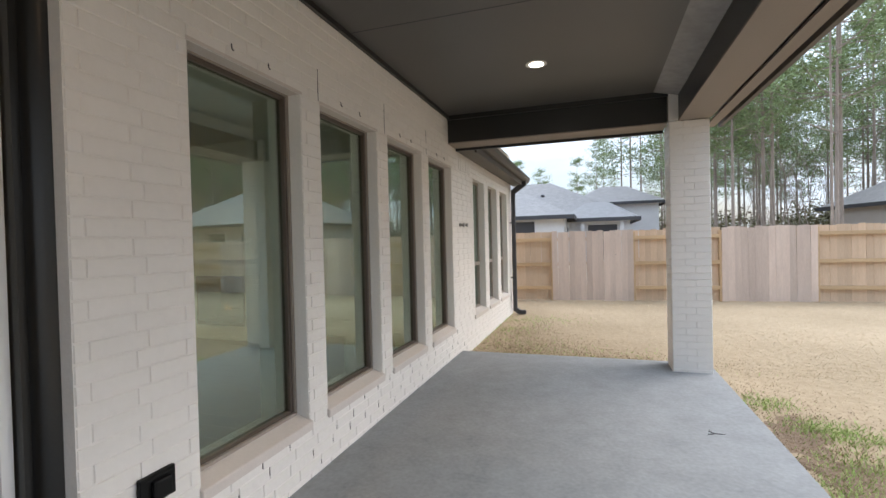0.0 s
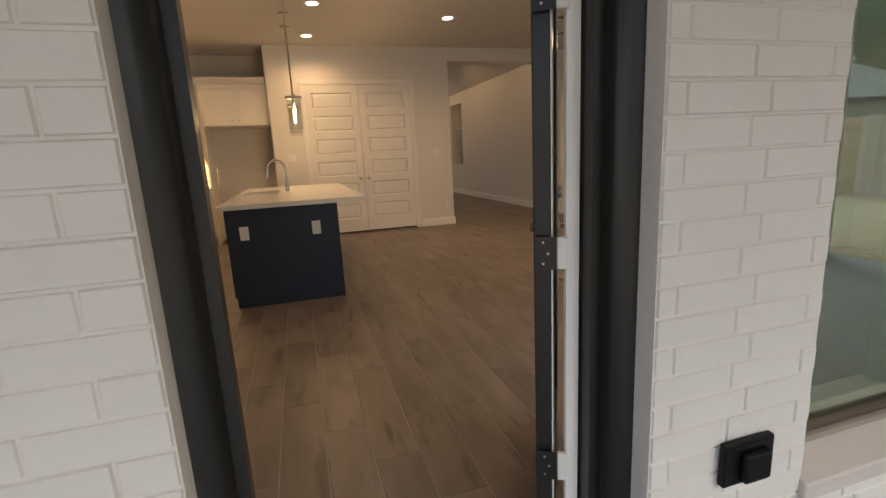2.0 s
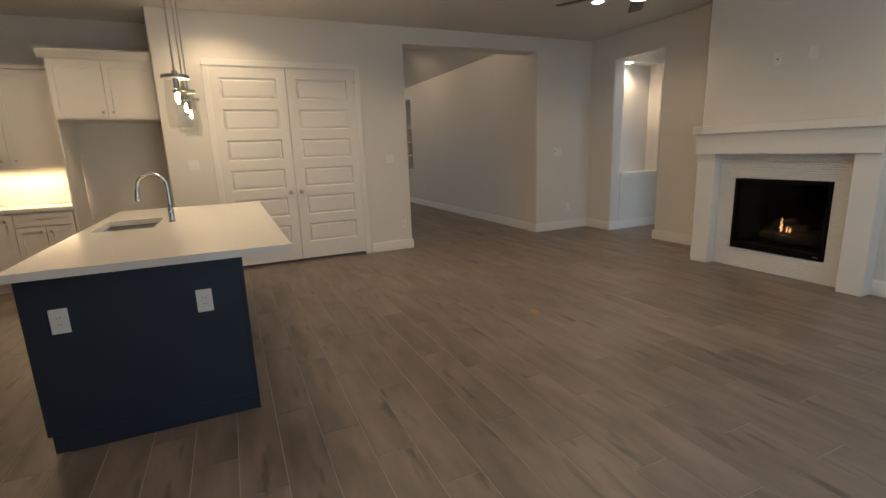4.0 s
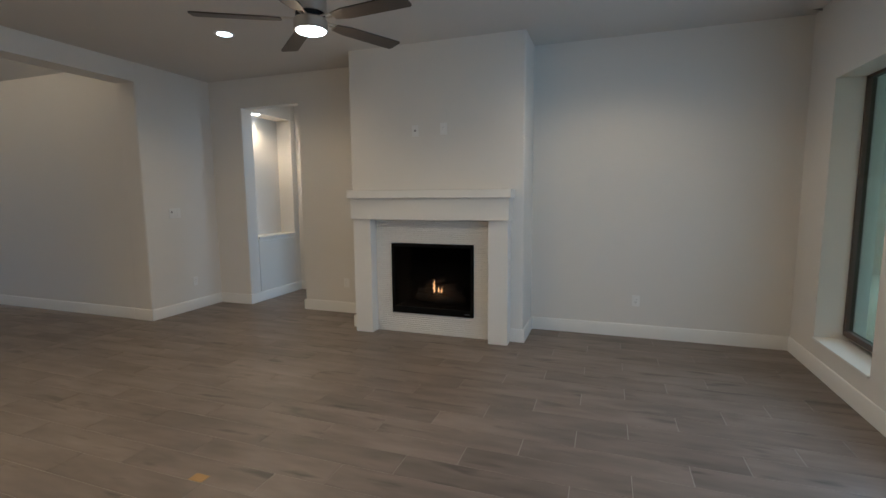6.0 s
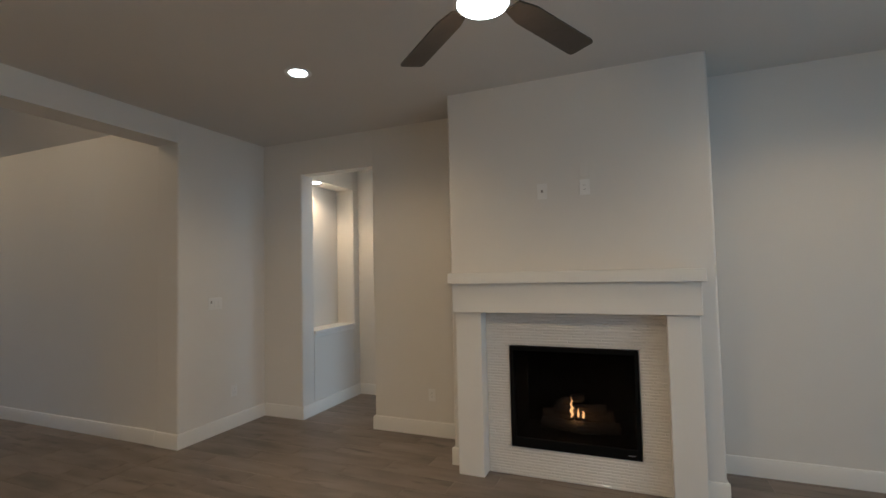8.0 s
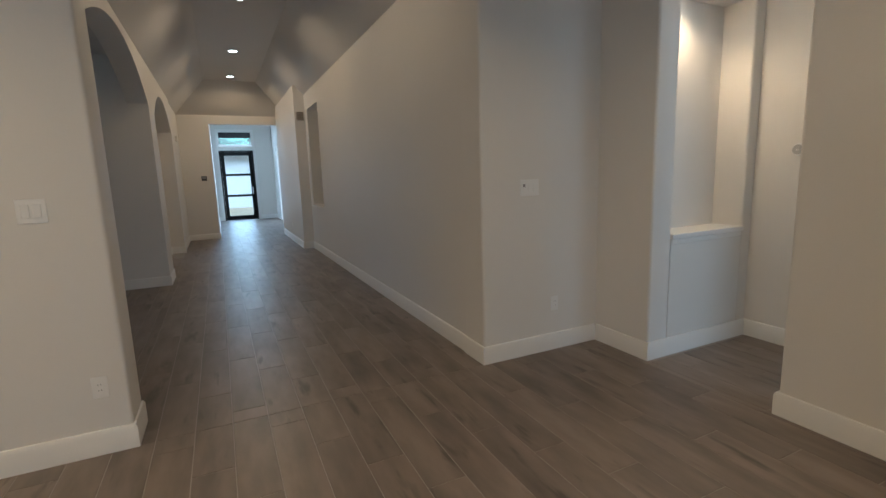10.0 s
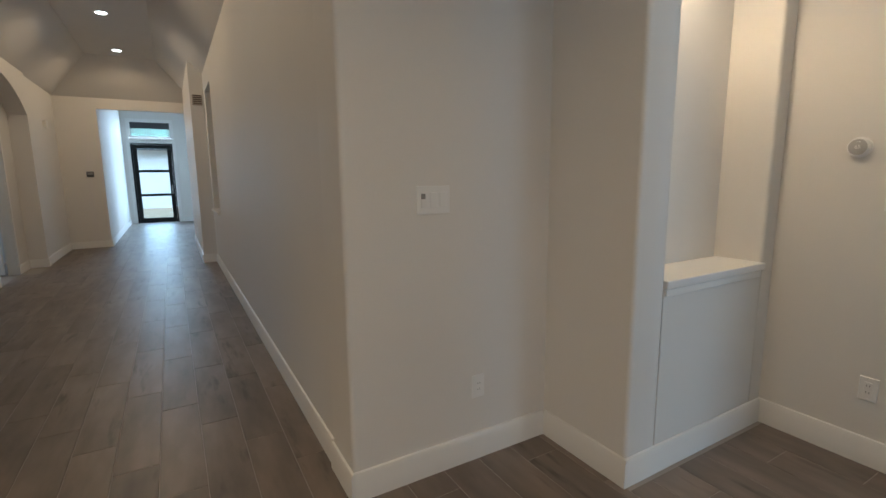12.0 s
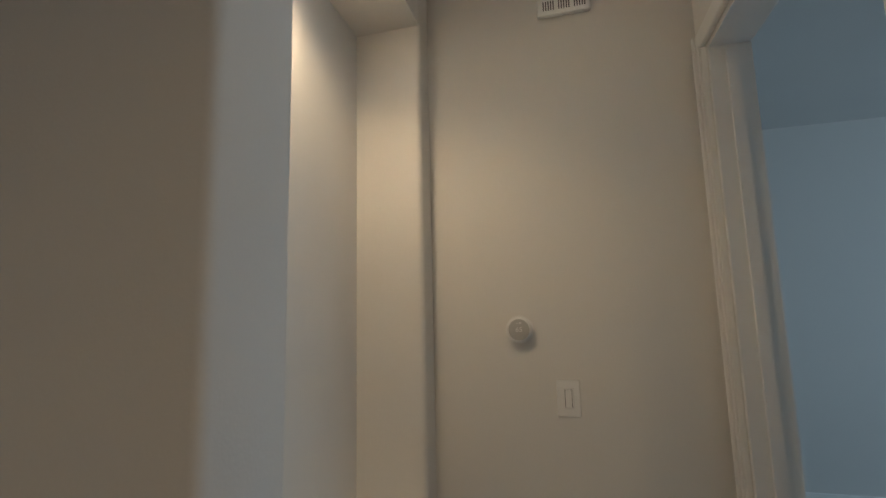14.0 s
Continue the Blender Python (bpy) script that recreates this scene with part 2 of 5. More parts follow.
LAWN = material("dormant_lawn", (0.47, 0.36, 0.235), 0.95, bump=0.7, grain=11, vscale=0.5, second=(0.30, 0.225, 0.135), vsecond=0.45, bdist=0.03)
BLADEG = material("dry_grass_blade", (0.66, 0.53, 0.35), 0.9, per=0.14, second=(0.54, 0.43, 0.27))
BLADEB = material("brown_grass_blade", (0.36, 0.26, 0.15), 0.9, per=0.3, second=(0.24, 0.17, 0.10))
GREENG = material("green_grass_blade", (0.34, 0.46, 0.13), 0.8, per=0.3, vary=0.2)
CEDARN = material("newer_cedar", (0.66, 0.49, 0.34), 0.85, bump=0.4, grain=18, per=0.10, second=(0.53, 0.38, 0.26), stretch=(5, 5, 0.6), vscale=2, bdist=0.004)
CEDAR = material("weathered_cedar", (0.66, 0.53, 0.44), 0.85, bump=0.4, grain=18, per=0.14, second=(0.50, 0.39, 0.32), stretch=(5, 5, 0.6), vscale=2, bdist=0.004)
PINEW = material("new_pine_rail", (0.54, 0.37, 0.21), 0.75, bump=0.3, grain=18, per=0.1, vary=0.1, stretch=(0.6, 5, 5))
ROOF = material("grey_shingle", (0.30, 0.285, 0.275), 0.9, bump=0.6, grain=12, vary=0.18, vscale=3, bdist=0.02)
FARWHITE = material("white_painted_masonry", (0.66, 0.66, 0.67), 0.7, bump=0.2, grain=8, vary=0.05)
FARTAN = material("tan_siding", (0.40, 0.36, 0.32), 0.7, vary=0.05)
FARDARK = material("dark_trim", (0.045, 0.045, 0.05), 0.6)
BARK = material("pine_bark", (0.31, 0.255, 0.215), 0.95, bump=0.9, grain=9, vary=0.35, stretch=(1, 1, 0.25), vscale=1.5, bdist=0.05)
TWIG = material("bare_twig", (0.38, 0.32, 0.28), 0.95, vary=0.2)
NEEDLE = material("pine_needles", (0.30, 0.38, 0.19), 0.85, per=0.4, second=(0.19, 0.26, 0.12))
BUSH = material("brush_leaves", (0.20, 0.19, 0.11), 0.9, per=0.45, vary=0.3)
SCUFF = material("dry_leaf", (0.42, 0.26, 0.10), 0.8)
LIT = glowing("lit_diffuser", (1.0, 0.90, 0.76), 9)
FILAMENT = glowing("lit_filament", (1.0, 0.66, 0.32), 75)
FLAME = glowing("gas_flame", (1.0, 0.42, 0.13), 3.0)
PANE = glass("window_glass", (0.64, 0.73, 0.69), 0.21)
CLEAR = glass("clear_glass", (0.93, 0.93, 0.92), 0.06)
FROST = glass("obscure_glass", (0.85, 0.9, 0.92), 0.05, 0.15)
FIREGL = glass("firebox_glass", (0.55, 0.55, 0.55), 0.01)


# ---- building helpers ----
def box(bm, x0, x1, y0, y1, z0, z1, bevel=0.0):
    x0, x1, y0, y1, z0, z1 = min(x0, x1), max(x0, x1), min(y0, y1), max(y0, y1), min(z0, z1), max(z0, z1)
    v = [bm.verts.new((x, y, z)) for x in (x0, x1) for y in (y0, y1) for z in (z0, z1)]
    fs = [bm.faces.new([v[i] for i in f]) for f in ((0, 1, 3, 2), (4, 6, 7, 5), (0, 4, 5, 1), (2, 3, 7, 6), (0, 2, 6, 4), (1, 5, 7, 3))]
    if bevel:
        es = list({e for f in fs for e in f.edges})
        bmesh.ops.bevel(bm, geom=es, offset=bevel, segments=2 if bevel > 0.004 else 1, affect="EDGES", profile=0.6)
    return bm


def boxes(*rows, bevel=0.0):
    bm = bmesh.new()
    for r in rows:
        box(bm, *r, bevel=bevel)
    return bm


def prism(bm, pts, axis, a, b):
    """Extrudes a polygon (points in the two other axes, in order) along an axis from a to b."""
    def at(p, s):
        return {"x": (s, p[0], p[1]), "y": (p[0], s, p[1]), "z": (p[0], p[1], s)}[axis]
    lo, hi = [bm.verts.new(at(p, a)) for p in pts], [bm.verts.new(at(p, b)) for p in pts]
    bm.faces.new(lo), bm.faces.new(hi[::-1])
    for i in range(len(pts)):
        j = (i + 1) % len(pts)
        bm.faces.new((lo[i], hi[i], hi[j], lo[j]))
    bmesh.ops.recalc_face_normals(bm, faces=bm.faces[:])
    return bm


def lathe(bm, rings, seg=20, at=(0, 0, 0), axis="z"):
    """Turns a profile of (radius, height) about an axis."""
    rows = []
    for r, h in rings:
        row = []
        for k in range(seg):
            a = 2 * math.pi * k / seg
            c, s = r * math.cos(a), r * math.sin(a)
            p = {"z": (c, s, h), "x": (h, c, s), "y": (c, h, s)}[axis]
            row.append(bm.verts.new(Vector(p) + Vector(at)))
        rows.append(row)
    for a, b in zip(rows, rows[1:]):
        for k in range(seg):
            bm.faces.new((a[k], a[(k + 1) % seg], b[(k + 1) % seg], b[k]))
    bm.faces.new(rows[0][::-1]), bm.faces.new(rows[-1])
    bmesh.ops.recalc_face_normals(bm, faces=bm.faces[:])
    return bm


def tube(bm, pts, radii, seg=8):
    pts = [Vector(p) for p in pts]
    radii = radii if isinstance(radii, (list, tuple)) else [radii] * len(pts)
    rows, up = [], None
    for i, p in enumerate(pts):
        d = (pts[min(i + 1, len(pts) - 1)] - pts[max(i - 1, 0)]).normalized()
        side = d.orthogonal().normalized() if up is None else (up - d * up.dot(d)).normalized()
        up = side
        other = d.cross(side)
        rows.append([bm.verts.new(p + radii[i] * (side * math.cos(2 * math.pi * k / seg) + other * math.sin(2 * math.pi * k / seg))) for k in range(seg)])
    for a, b in zip(rows, rows[1:]):
        for k in range(seg):
            bm.faces.new((a[k], a[(k + 1) % seg], b[(k + 1) % seg], b[k]))
    bm.faces.new(rows[0][::-1]), bm.faces.new(rows[-1])
    return bm


def rounded(bm, x0, x1, y0, y1, z0, z1, corners, r=0.02):
    """An upright block whose named corners (such as "NE": far x, far y) are rounded."""
    pts = []
    for key, cx, cy, a0 in (("SW", x0, y0, 180), ("SE", x1, y0, 270), ("NE", x1, y1, 0), ("NW", x0, y1, 90)):
        if key in corners:
            sx, sy = (1 if cx == x0 else -1), (1 if cy == y0 else -1)
            pts += [(cx + sx * r + r * math.cos(radians(a0 + 18 * k)), cy + sy * r + r * math.sin(radians(a0 + 18 * k))) for k in range(6)]
        else:
            pts.append((cx, cy))
    return prism(bm, pts, "z", z0, z1)


def mesh_of(name, bm, mat, smooth=False):
    me = bpy.data.meshes.new(name)
    bm.to_mesh(me)
    bm.free()
    me.materials.append(mat)
    if smooth:
        me.polygons.foreach_set("use_smooth", [True] * len(me.polygons))
        me.set_sharp_from_angle(angle=radians(35))
    return me


def part(name, bm, mat, parent, label="", smooth=False, kind=""):
    ob = new(name, mesh_of(name, bm, mat, smooth))
    ob.parent = parent
    return tagged(ob, label=label, kind=kind)


def thing(name, at, label, category, group="", turn=0.0, kind=""):
    ob = new(name)
    ob.matrix_basis = pose(*at, 0, 0, turn)
    return tagged(ob, label, category, group, kind)


def built(name, bm, mat, label="", smooth=True):
    ob = new(name, mesh_of(name, bm, mat, smooth))
    return tagged(ob, label=label, kind="structure")


def piece(name, me, parent, at):
    ob = new(name, me)
    ob.parent = parent
    ob.location = at
    return ob


# ---- large structure ----
def wall_boxes(lo, hi, z0, z1, holes):
    """Rows (a0, a1, z0, z1) that fill a wall from lo to hi and leave out the holes (a0, a1, z0, z1), in order."""
    rows, a = [], lo
    for h0, h1, hz0, hz1 in holes:
        if h0 > a:
            rows.append((a, h0, z0, z1))
        if hz0 > z0:
            rows.append((h0, h1, z0, hz0))
        if hz1 < z1:
            rows.append((h0, h1, hz1, z1))
        a = h1
    if hi > a:
        rows.append((a, hi, z0, z1))
    return rows


def wall_x(name, x0, x1, lo, hi, holes, mat, z0=0.0, z1=3.2, label=""):
    return built(name, boxes(*[(x0, x1, a, b, c, d) for a, b, c, d in wall_boxes(lo, hi, z0, z1, holes)]), mat, label)


def wall_y(name, y0, y1, lo, hi, holes, mat, z0=0.0, z1=3.2, label=""):
    return built(name, boxes(*[(a, b, y0, y1, c, d) for a, b, c, d in wall_boxes(lo, hi, z0, z1, holes)]), mat, label)


WIN = [(2.13 + 1.09 * k, 3.0 + 1.09 * k) for k in range(4)]
FARWIN = [(7.40, 8.15), (8.45, 9.20), (9.50, 10.25)]
WZ0, WZ1 = 0.30, 2.41
DOOR = (0.578, 1.59, 0.0, 2.50)
PATIO = -0.08
GROUND = -0.20

ground = built("ground", boxes((-150, 200, -120, 260, GROUND - 0.5, GROUND)), LAWN, "tan dormant lawn with patches of green")


def soil_patch(k, cx, cy, rx, ry):
    """A thin patch of bare soil with a ragged outline."""
    r = random.Random(900 + k)
    ph = [r.uniform(0, 6.28) for _ in range(4)]
    pts = []
    for q in range(56):
        a = 2 * math.pi * q / 56
        w = 1 + 0.20 * math.sin(2 * a + ph[0]) + 0.15 * math.sin(5 * a + ph[1]) + 0.10 * math.sin(9 * a + ph[2]) + r.uniform(-0.08, 0.08)
        x, y = cx + rx * w * math.cos(a), cy + ry * w * math.sin(a)
        if y < 6.63:
            x = max(x, 3.033)
        pts.append((max(x, 0.02), y))
    bm = bmesh.new()
    top = GROUND + 0.006 + 0.003 * k
    mid, rim = bm.verts.new((cx, cy, top)), [bm.verts.new((x, y, top - 0.004)) for x, y in pts]
    for q in range(56):
        bm.faces.new((mid, rim[q], rim[(q + 1) % 56]))
    built("soil_patch", bm, SOIL, "ragged patch of bare brown soil in the lawn", smooth=False)


for k, row in enumerate(((3.30, 4.85, 0.22, 0.40), (3.45, 4.10, 0.28, 0.34), (3.34, 3.2, 0.24, 0.5), (3.32, 2.1, 0.22, 0.6), (4.15, 3.7, 0.22, 0.26))):
    soil_patch(k, *row)
patio = built("patio_slab", boxes((-0.03, 3.03, -5.0, 6.62, -0.45, PATIO), bevel=0.008), CONC, "smooth grey concrete patio slab")

backing = wall_x("wall_brick", -0.11, -0.0055, -5.0, 10.8, [DOOR] + [(a, b, WZ0 - 0.07, WZ1) for a, b in WIN] + [(a, b, WZ0 - 0.07, WZ1) for a, b in FARWIN], MORTAR, z0=-0.45, z1=3.3, label="exterior wall of white painted brick")
wall_x("wall_east", -0.36, -0.11, -5.0, 10.6, [(0.578, 1.60, 0, 2.50)] + [(a - 0.045, b - 0.02, 0.27, 2.385) for a, b in WIN] + [(a, b, 0.27, 2.4) for a, b in FARWIN], WALLP, z0=-0.3)
wall_y("wall_house_end", 10.69, 10.80, -9.0, -0.11, [], MORTAR, z0=-0.45, z1=3.3)
bm = boxes((-5.5, -0.36, 6.77, 6.90, 0, 3.2), (-6.70, -5.755, 6.772, 6.898, 2.665, 3.2))
rounded(bm, -7.21, -6.68, 6.77, 6.90, 0, 3.2, ("SE",))
rounded(bm, -5.78, -5.5, 6.77, 6.90, 0, 3.2, ("SW", "NW"))
built("wall_north", bm, WALLP, "warm grey painted wall with rounded corners")
wall_y("wall_north_hall", 5.70, 5.86, -17.2, -7.5, [(-13.80, -12.80, 0.9, 2.72)], WALLP)
bm = boxes((-7.5, -7.21, 0.55, 1.02, 0, 3.2), (-7.5, -7.21, 1.02, 2.82, 2.48, 3.2), (-7.5, -7.21, 2.82, 3.2, 0, 3.2), (-7.498, -7.212, 3.46, 5.72, 2.823, 3.2))
rounded(bm, -7.5, -7.21, 0.5, 0.55, 0, 3.2, ("SE",))
rounded(bm, -7.5, -7.21, 3.2, 3.49, 0, 3.2, ("NE", "NW"))
rounded(bm, -7.5, -7.21, 5.69, 6.9, 0, 3.2, ("SE", "SW"))
built("wall_west", bm, WALLP, "warm grey painted wall with rounded corners")
wall_y("wall_south", -5.1, -5.0, -8.1, -0.11, [], WALLP)
wall_x("wall_kitchen", -8.1, -7.98, -5.0, 0.62, [], WALLP)
wall_y("wall_alcove", 0.5, 0.62, -7.98, -7.5, [], WALLP)
wall_x("wall_pantry_back", -8.62, -8.52, 0.62, 3.05, [], WALLP)
wall_y("wall_pantry_side", 2.95, 3.05, -8.52, -7.5, [], WALLP)
wall_x("wall_niche_side", -7.21, -7.1, 6.9, 8.05, [], WALLP)
bm = boxes((-7.1, -6.70, 6.90, 6.975, 0, 3.2))
rounded(bm, -6.73, -6.68, 6.90, 6.975, 0, 3.2, ("NE",), 0.018)
built("wall_niche_near", bm, WALLP)
wall_x("wall_niche_back", -7.1, -6.935, 6.975, 7.79, [], WALLP)
bm = boxes((-7.1, -6.73, 7.79, 7.9, 0, 3.2))
rounded(bm, -6.73, -6.68, 7.79, 7.9, 0, 3.2, ("SE",), 0.018)
built("wall_niche_far", bm, WALLP)
built("wall_niche_base", boxes((-6.935, -6.682, 6.975, 7.79, 0, 0.885)), WALLP)
built("wall_niche_head", boxes((-6.935, -6.682, 6.975, 7.79, 2.65, 3.2)), WALLP)
wall_y("wall_passage_end", 7.9, 8.02, -7.1, -5.6, [], WALLP)
wall_x("wall_passage_east", -5.72, -5.60, 6.9, 7.9, [(6.99, 7.80, 0, 2.40)], WALLP)
# bedroom beyond the passage door
wall_y("wall_bedroom_north", 10.59, 10.69, -5.6, -0.11, [], WALLP)
wall_x("wall_bedroom_west", -5.70, -5.60, 8.02, 10.69, [], WALLP)
# breast
bm = boxes( (-4.235, -3.285, 6.235, 6.77, 0.99, 3.04), (-4.235, -3.285, 6.235, 6.77, 0, 0.205), (-4.235, -3.285, 6.70, 6.77, 0.205, 0.99))
rounded(bm, -4.72, -4.235, 6.235, 6.77, 0, 3.04, ("SW",))
rounded(bm, -3.285, -2.80, 6.235, 6.77, 0, 3.04, ("SE",))
breast = built("chimney_breast", bm, WALLP, "painted chimney breast")
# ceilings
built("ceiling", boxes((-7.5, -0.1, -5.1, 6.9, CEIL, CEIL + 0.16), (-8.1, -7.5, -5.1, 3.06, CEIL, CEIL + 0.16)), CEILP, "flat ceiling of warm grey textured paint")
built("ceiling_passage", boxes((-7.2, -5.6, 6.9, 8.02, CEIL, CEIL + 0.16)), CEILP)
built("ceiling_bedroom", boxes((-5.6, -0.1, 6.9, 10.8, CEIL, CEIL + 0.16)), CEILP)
bm = bmesh.new()
HZ, FZ = 2.99, 3.68
o = [(-7.5, 3.27), (-7.5, 5.74), (-17.2, 5.74), (-17.2, 3.27)]
i = [(-8.2, 3.95), (-8.2, 5.05), (-16.5, 5.05), (-16.5, 3.95)]
ov, iv = [bm.verts.new((*p, HZ)) for p in o], [bm.verts.new((*p, FZ)) for p in i]
for k in range(4):
    j = (k + 1) % 4
    bm.faces.new((ov[k], ov[j], iv[j], iv[k]))
bm.faces.new(iv)
bmesh.ops.recalc_face_normals(bm, faces=bm.faces[:])
for f in bm.faces:
    if f.normal.z > 0:
        f.normal_flip()
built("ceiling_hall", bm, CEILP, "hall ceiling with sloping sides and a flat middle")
# unseen flat slabs added above the ceilings to keep sky light out
built("sky_blocker", boxes((-18, 3.2, -5.2, 11.0, 3.85, 3.95), (-24, -17, 0, 8, 4.2, 4.3)), FARDARK)
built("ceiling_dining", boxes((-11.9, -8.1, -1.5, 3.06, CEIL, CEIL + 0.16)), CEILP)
# dining room and hall, left side
wall_x("wall_dining_west", -12.0, -11.75, -1.5, 3.06, [], WALLP)
wall_y("wall_dining_south", -1.6, -1.5, -12.0, -8.1, [(-10.8, -8.8, 0.65, 2.25)], WALLP)


def arch_wall(name, x0, x1, a0, a1, spring, crown, y0, y1, top, n=20, mat=None):
    """A wall along x with an opening from a0 to a1 under a segmental arch."""
    bm = bmesh.new()
    pts = [(x0, 0), (a0, 0), (a0, spring)]
    half, rise = (a1 - a0) / 2, crown - spring
    rad = (half * half + rise * rise) / (2 * rise)
    sweep = math.asin(half / rad)
    pts += [((a0 + a1) / 2 + rad * math.sin(a), crown - rad + rad * math.cos(a)) for a in [-sweep + 2 * sweep * k / n for k in range(1, n)]]
    pts += [(a1, spring), (a1, 0), (x1, 0), (x1, top), (x0, top)]
    prism(bm, pts, "y", y0, y1)
    bmesh.ops.triangulate(bm, faces=bm.faces[:])
    return built(name, bm, mat or WALLP)


arch_wall("wall_hall_arch", -11.95, -7.5, -11.75, -8.20, 2.45, 2.92, 3.06, 3.30, 3.2)
arch_wall("wall_hall_recess", -15.17, -11.95, -15.05, -12.35, 2.38, 2.82, 3.06, 3.30, 3.2)
wall_y("wall_recess_back", 2.94, 3.06, -15.2, -11.95, [(-14.45, -13.55, 0, 2.32)], WALLP)
wall_y("wall_hall_far", 3.16, 3.28, -17.2, -15.17, [], WALLP)
built("wall_beyond_door", boxes((-15.8, -12.0, 1.2, 1.3, 0, 3.2), (-15.9, -15.8, 1.2, 3.06, 0, 3.2)), WALLP)
built("ceiling_beyond_door", boxes((-15.9, -11.9, 1.2, 2.95, 2.9, 3.0)), CEILP)
wall_x("wall_hall_end", -17.32, -17.2, 3.1, 5.9, [(3.96, 5.50, 0, 2.78)], WALLP)
built("wall_hall_return", boxes((-17.2, -14.05, 5.50, 5.72, 0, 3.2)), WALLP)
built("wall_display_back", boxes((-13.9, -12.7, 6.25, 6.33, 0, 3.2), (-12.8, -12.7, 5.86, 6.25, 0, 3.2), (-13.90, -13.80, 5.86, 6.25, 0, 3.2), (-13.80, -12.8, 5.86, 6.25, 2.72, 3.2), (-13.80, -12.8, 5.86, 6.25, 0, 0.87)), WALLP)
# foyer
wall_x("wall_foyer_front", -22.95, -22.78, 2.9, 6.9, [(4.15, 5.28, 0, 2.47)] , WALLP, z1=2.62)
wall_x("wall_foyer_upper", -22.95, -22.78, 2.9, 6.9, [(4.15, 5.28, 2.62, 3.12)], WALLP, z0=2.62, z1=3.9)
wall_y("wall_foyer_left", 3.84, 3.96, -22.78, -17.32, [], WALLP, z1=3.9)
wall_y("wall_foyer_right", 5.95, 6.07, -22.78, -17.32, [(-21.6, -19.4, 0.0, 2.5)], WALLP, z1=3.9)
built("ceiling_foyer", boxes((-22.9, -17.3, 2.9, 8.5, 3.70, 3.86)), CEILP)
wall_y("wall_side_room", 8.0, 8.1, -22.78, -17.32, [(-21.8, -19.2, 0.5, 2.4)], WALLP, z1=3.9)
wall_x("wall_side_room_end", -17.32, -17.2, 6.07, 8.1, [], WALLP, z1=3.9)
# subfloor
floor = built("floor", boxes((-24.0, -0.13, -5.0, 8.05, -0.35, -0.0018), (-5.6, -0.13, 8.05, 10.7, -0.35, -0.0018)), GROUT, "wood-look tile floor with thin joints")
built("bedroom_carpet", boxes((-5.72, -0.36, 6.9, 10.59, -0.0018, 0.008)), CARPET)


# ---- baseboards ----
BB = [(0, 0), (0.016, 0), (0.016, 0.115), (0.009, 0.133), (0, 0.136)]


def base_x(lo, hi, y, out):
    """A baseboard along x on the wall face y; out: the side it stands out to."""
    bm = bmesh.new()
    prism(bm, [(y + out * p, q) for p, q in BB], "x", lo, hi)
    built("baseboard", bm, WHITE, "white painted baseboard with an eased top")


def base_y(lo, hi, x, out):
    bm = bmesh.new()
    prism(bm, [(x + out * p, q) for p, q in BB], "y", lo, hi)
    built("baseboard", bm, WHITE, "white painted baseboard with an eased top")


base_y(1.63, 6.77, -0.36, -1), base_y(-5.0, 0.54, -0.36, -1)
base_x(-2.80, -0.376, 6.77, -1), base_x(-5.78, -4.736, 6.77, -1), base_x(-7.194, -6.664, 6.77, -1)
base_y(6.235, 6.754, -2.80, 1), base_y(6.235, 6.754, -4.72, -1)
base_x(-2.925, -2.784, 6.235, -1), base_x(-4.736, -4.585, 6.235, -1)
base_y(5.69, 6.754, -7.21, 1), base_x(-7.5, -7.194, 5.69, -1), base_x(-14.034, -7.516, 5.70, -1), base_x(-17.2, -14.034, 5.50, -1), base_y(5.50, 5.684, -14.05, 1)
base_y(2.88, 3.49, -7.21, 1), base_x(-7.5, -7.194, 3.49, 1), base_y(0.5, 0.965, -7.21, 1)
base_y(6.77, 7.884, -6.68, 1), base_x(-6.68, -5.736, 7.9, -1), base_y(6.754, 6.90, -5.78, -1)
base_y(-1.5, 3.06, -11.75, 1), base_y(3.06, 3.30, -11.75, 1), base_x(-12.35, -11.734, 3.30, 1), base_x(-8.216, -7.5, 3.30, 1), base_y(3.06, 3.30, -8.20, -1)
base_x(-15.05, -14.51, 3.06, 1), base_x(-13.49, -12.35, 3.06, 1), base_y(3.06, 3.3, -15.05, 1), base_x(-15.17, -15.034, 3.30, 1), base_x(-17.2, -15.17, 3.28, 1), base_y(3.296, 3.96, -17.2, 1)
base_x(-22.78, -17.2, 3.96, 1), base_y(3.976, 4.06, -22.78, 1), base_y(5.33, 5.95, -22.78, 1)
base_x(-19.4, -17.34, 5.95, -1)
base_x(-5.6, -0.4, 10.59, -1), base_y(8.02, 10.57, -5.60, 1)


# ---- patio roof ----
built("patio_ceiling", boxes((-0.0, 2.70, -5.0, 6.16, CEIL, CEIL + 0.06)), PCEIL, "smooth dark painted patio ceiling")
built("patio_beam_end", boxes((0.0, 2.56, 6.16, 6.53, 2.70, 3.2), bevel=0.004), DARK, "dark painted beam across the end of the patio")
built("patio_beam_underside", boxes((0.0, 2.56, 6.15, 6.50, 2.685, 2.698)), SOFFIT)
built("patio_beam_lip", boxes((0.0, 2.56, 6.505, 6.545, 2.655, 2.70)), DARK)
built("patio_beam_side", boxes((2.67, 2.96, -5.0, 6.56, 2.72, 3.2)), DARK)
built("patio_beam_side_underside", boxes((2.665, 2.985, -5.0, 6.13, 2.70, 2.72), bevel=0.003), SOFFIT)
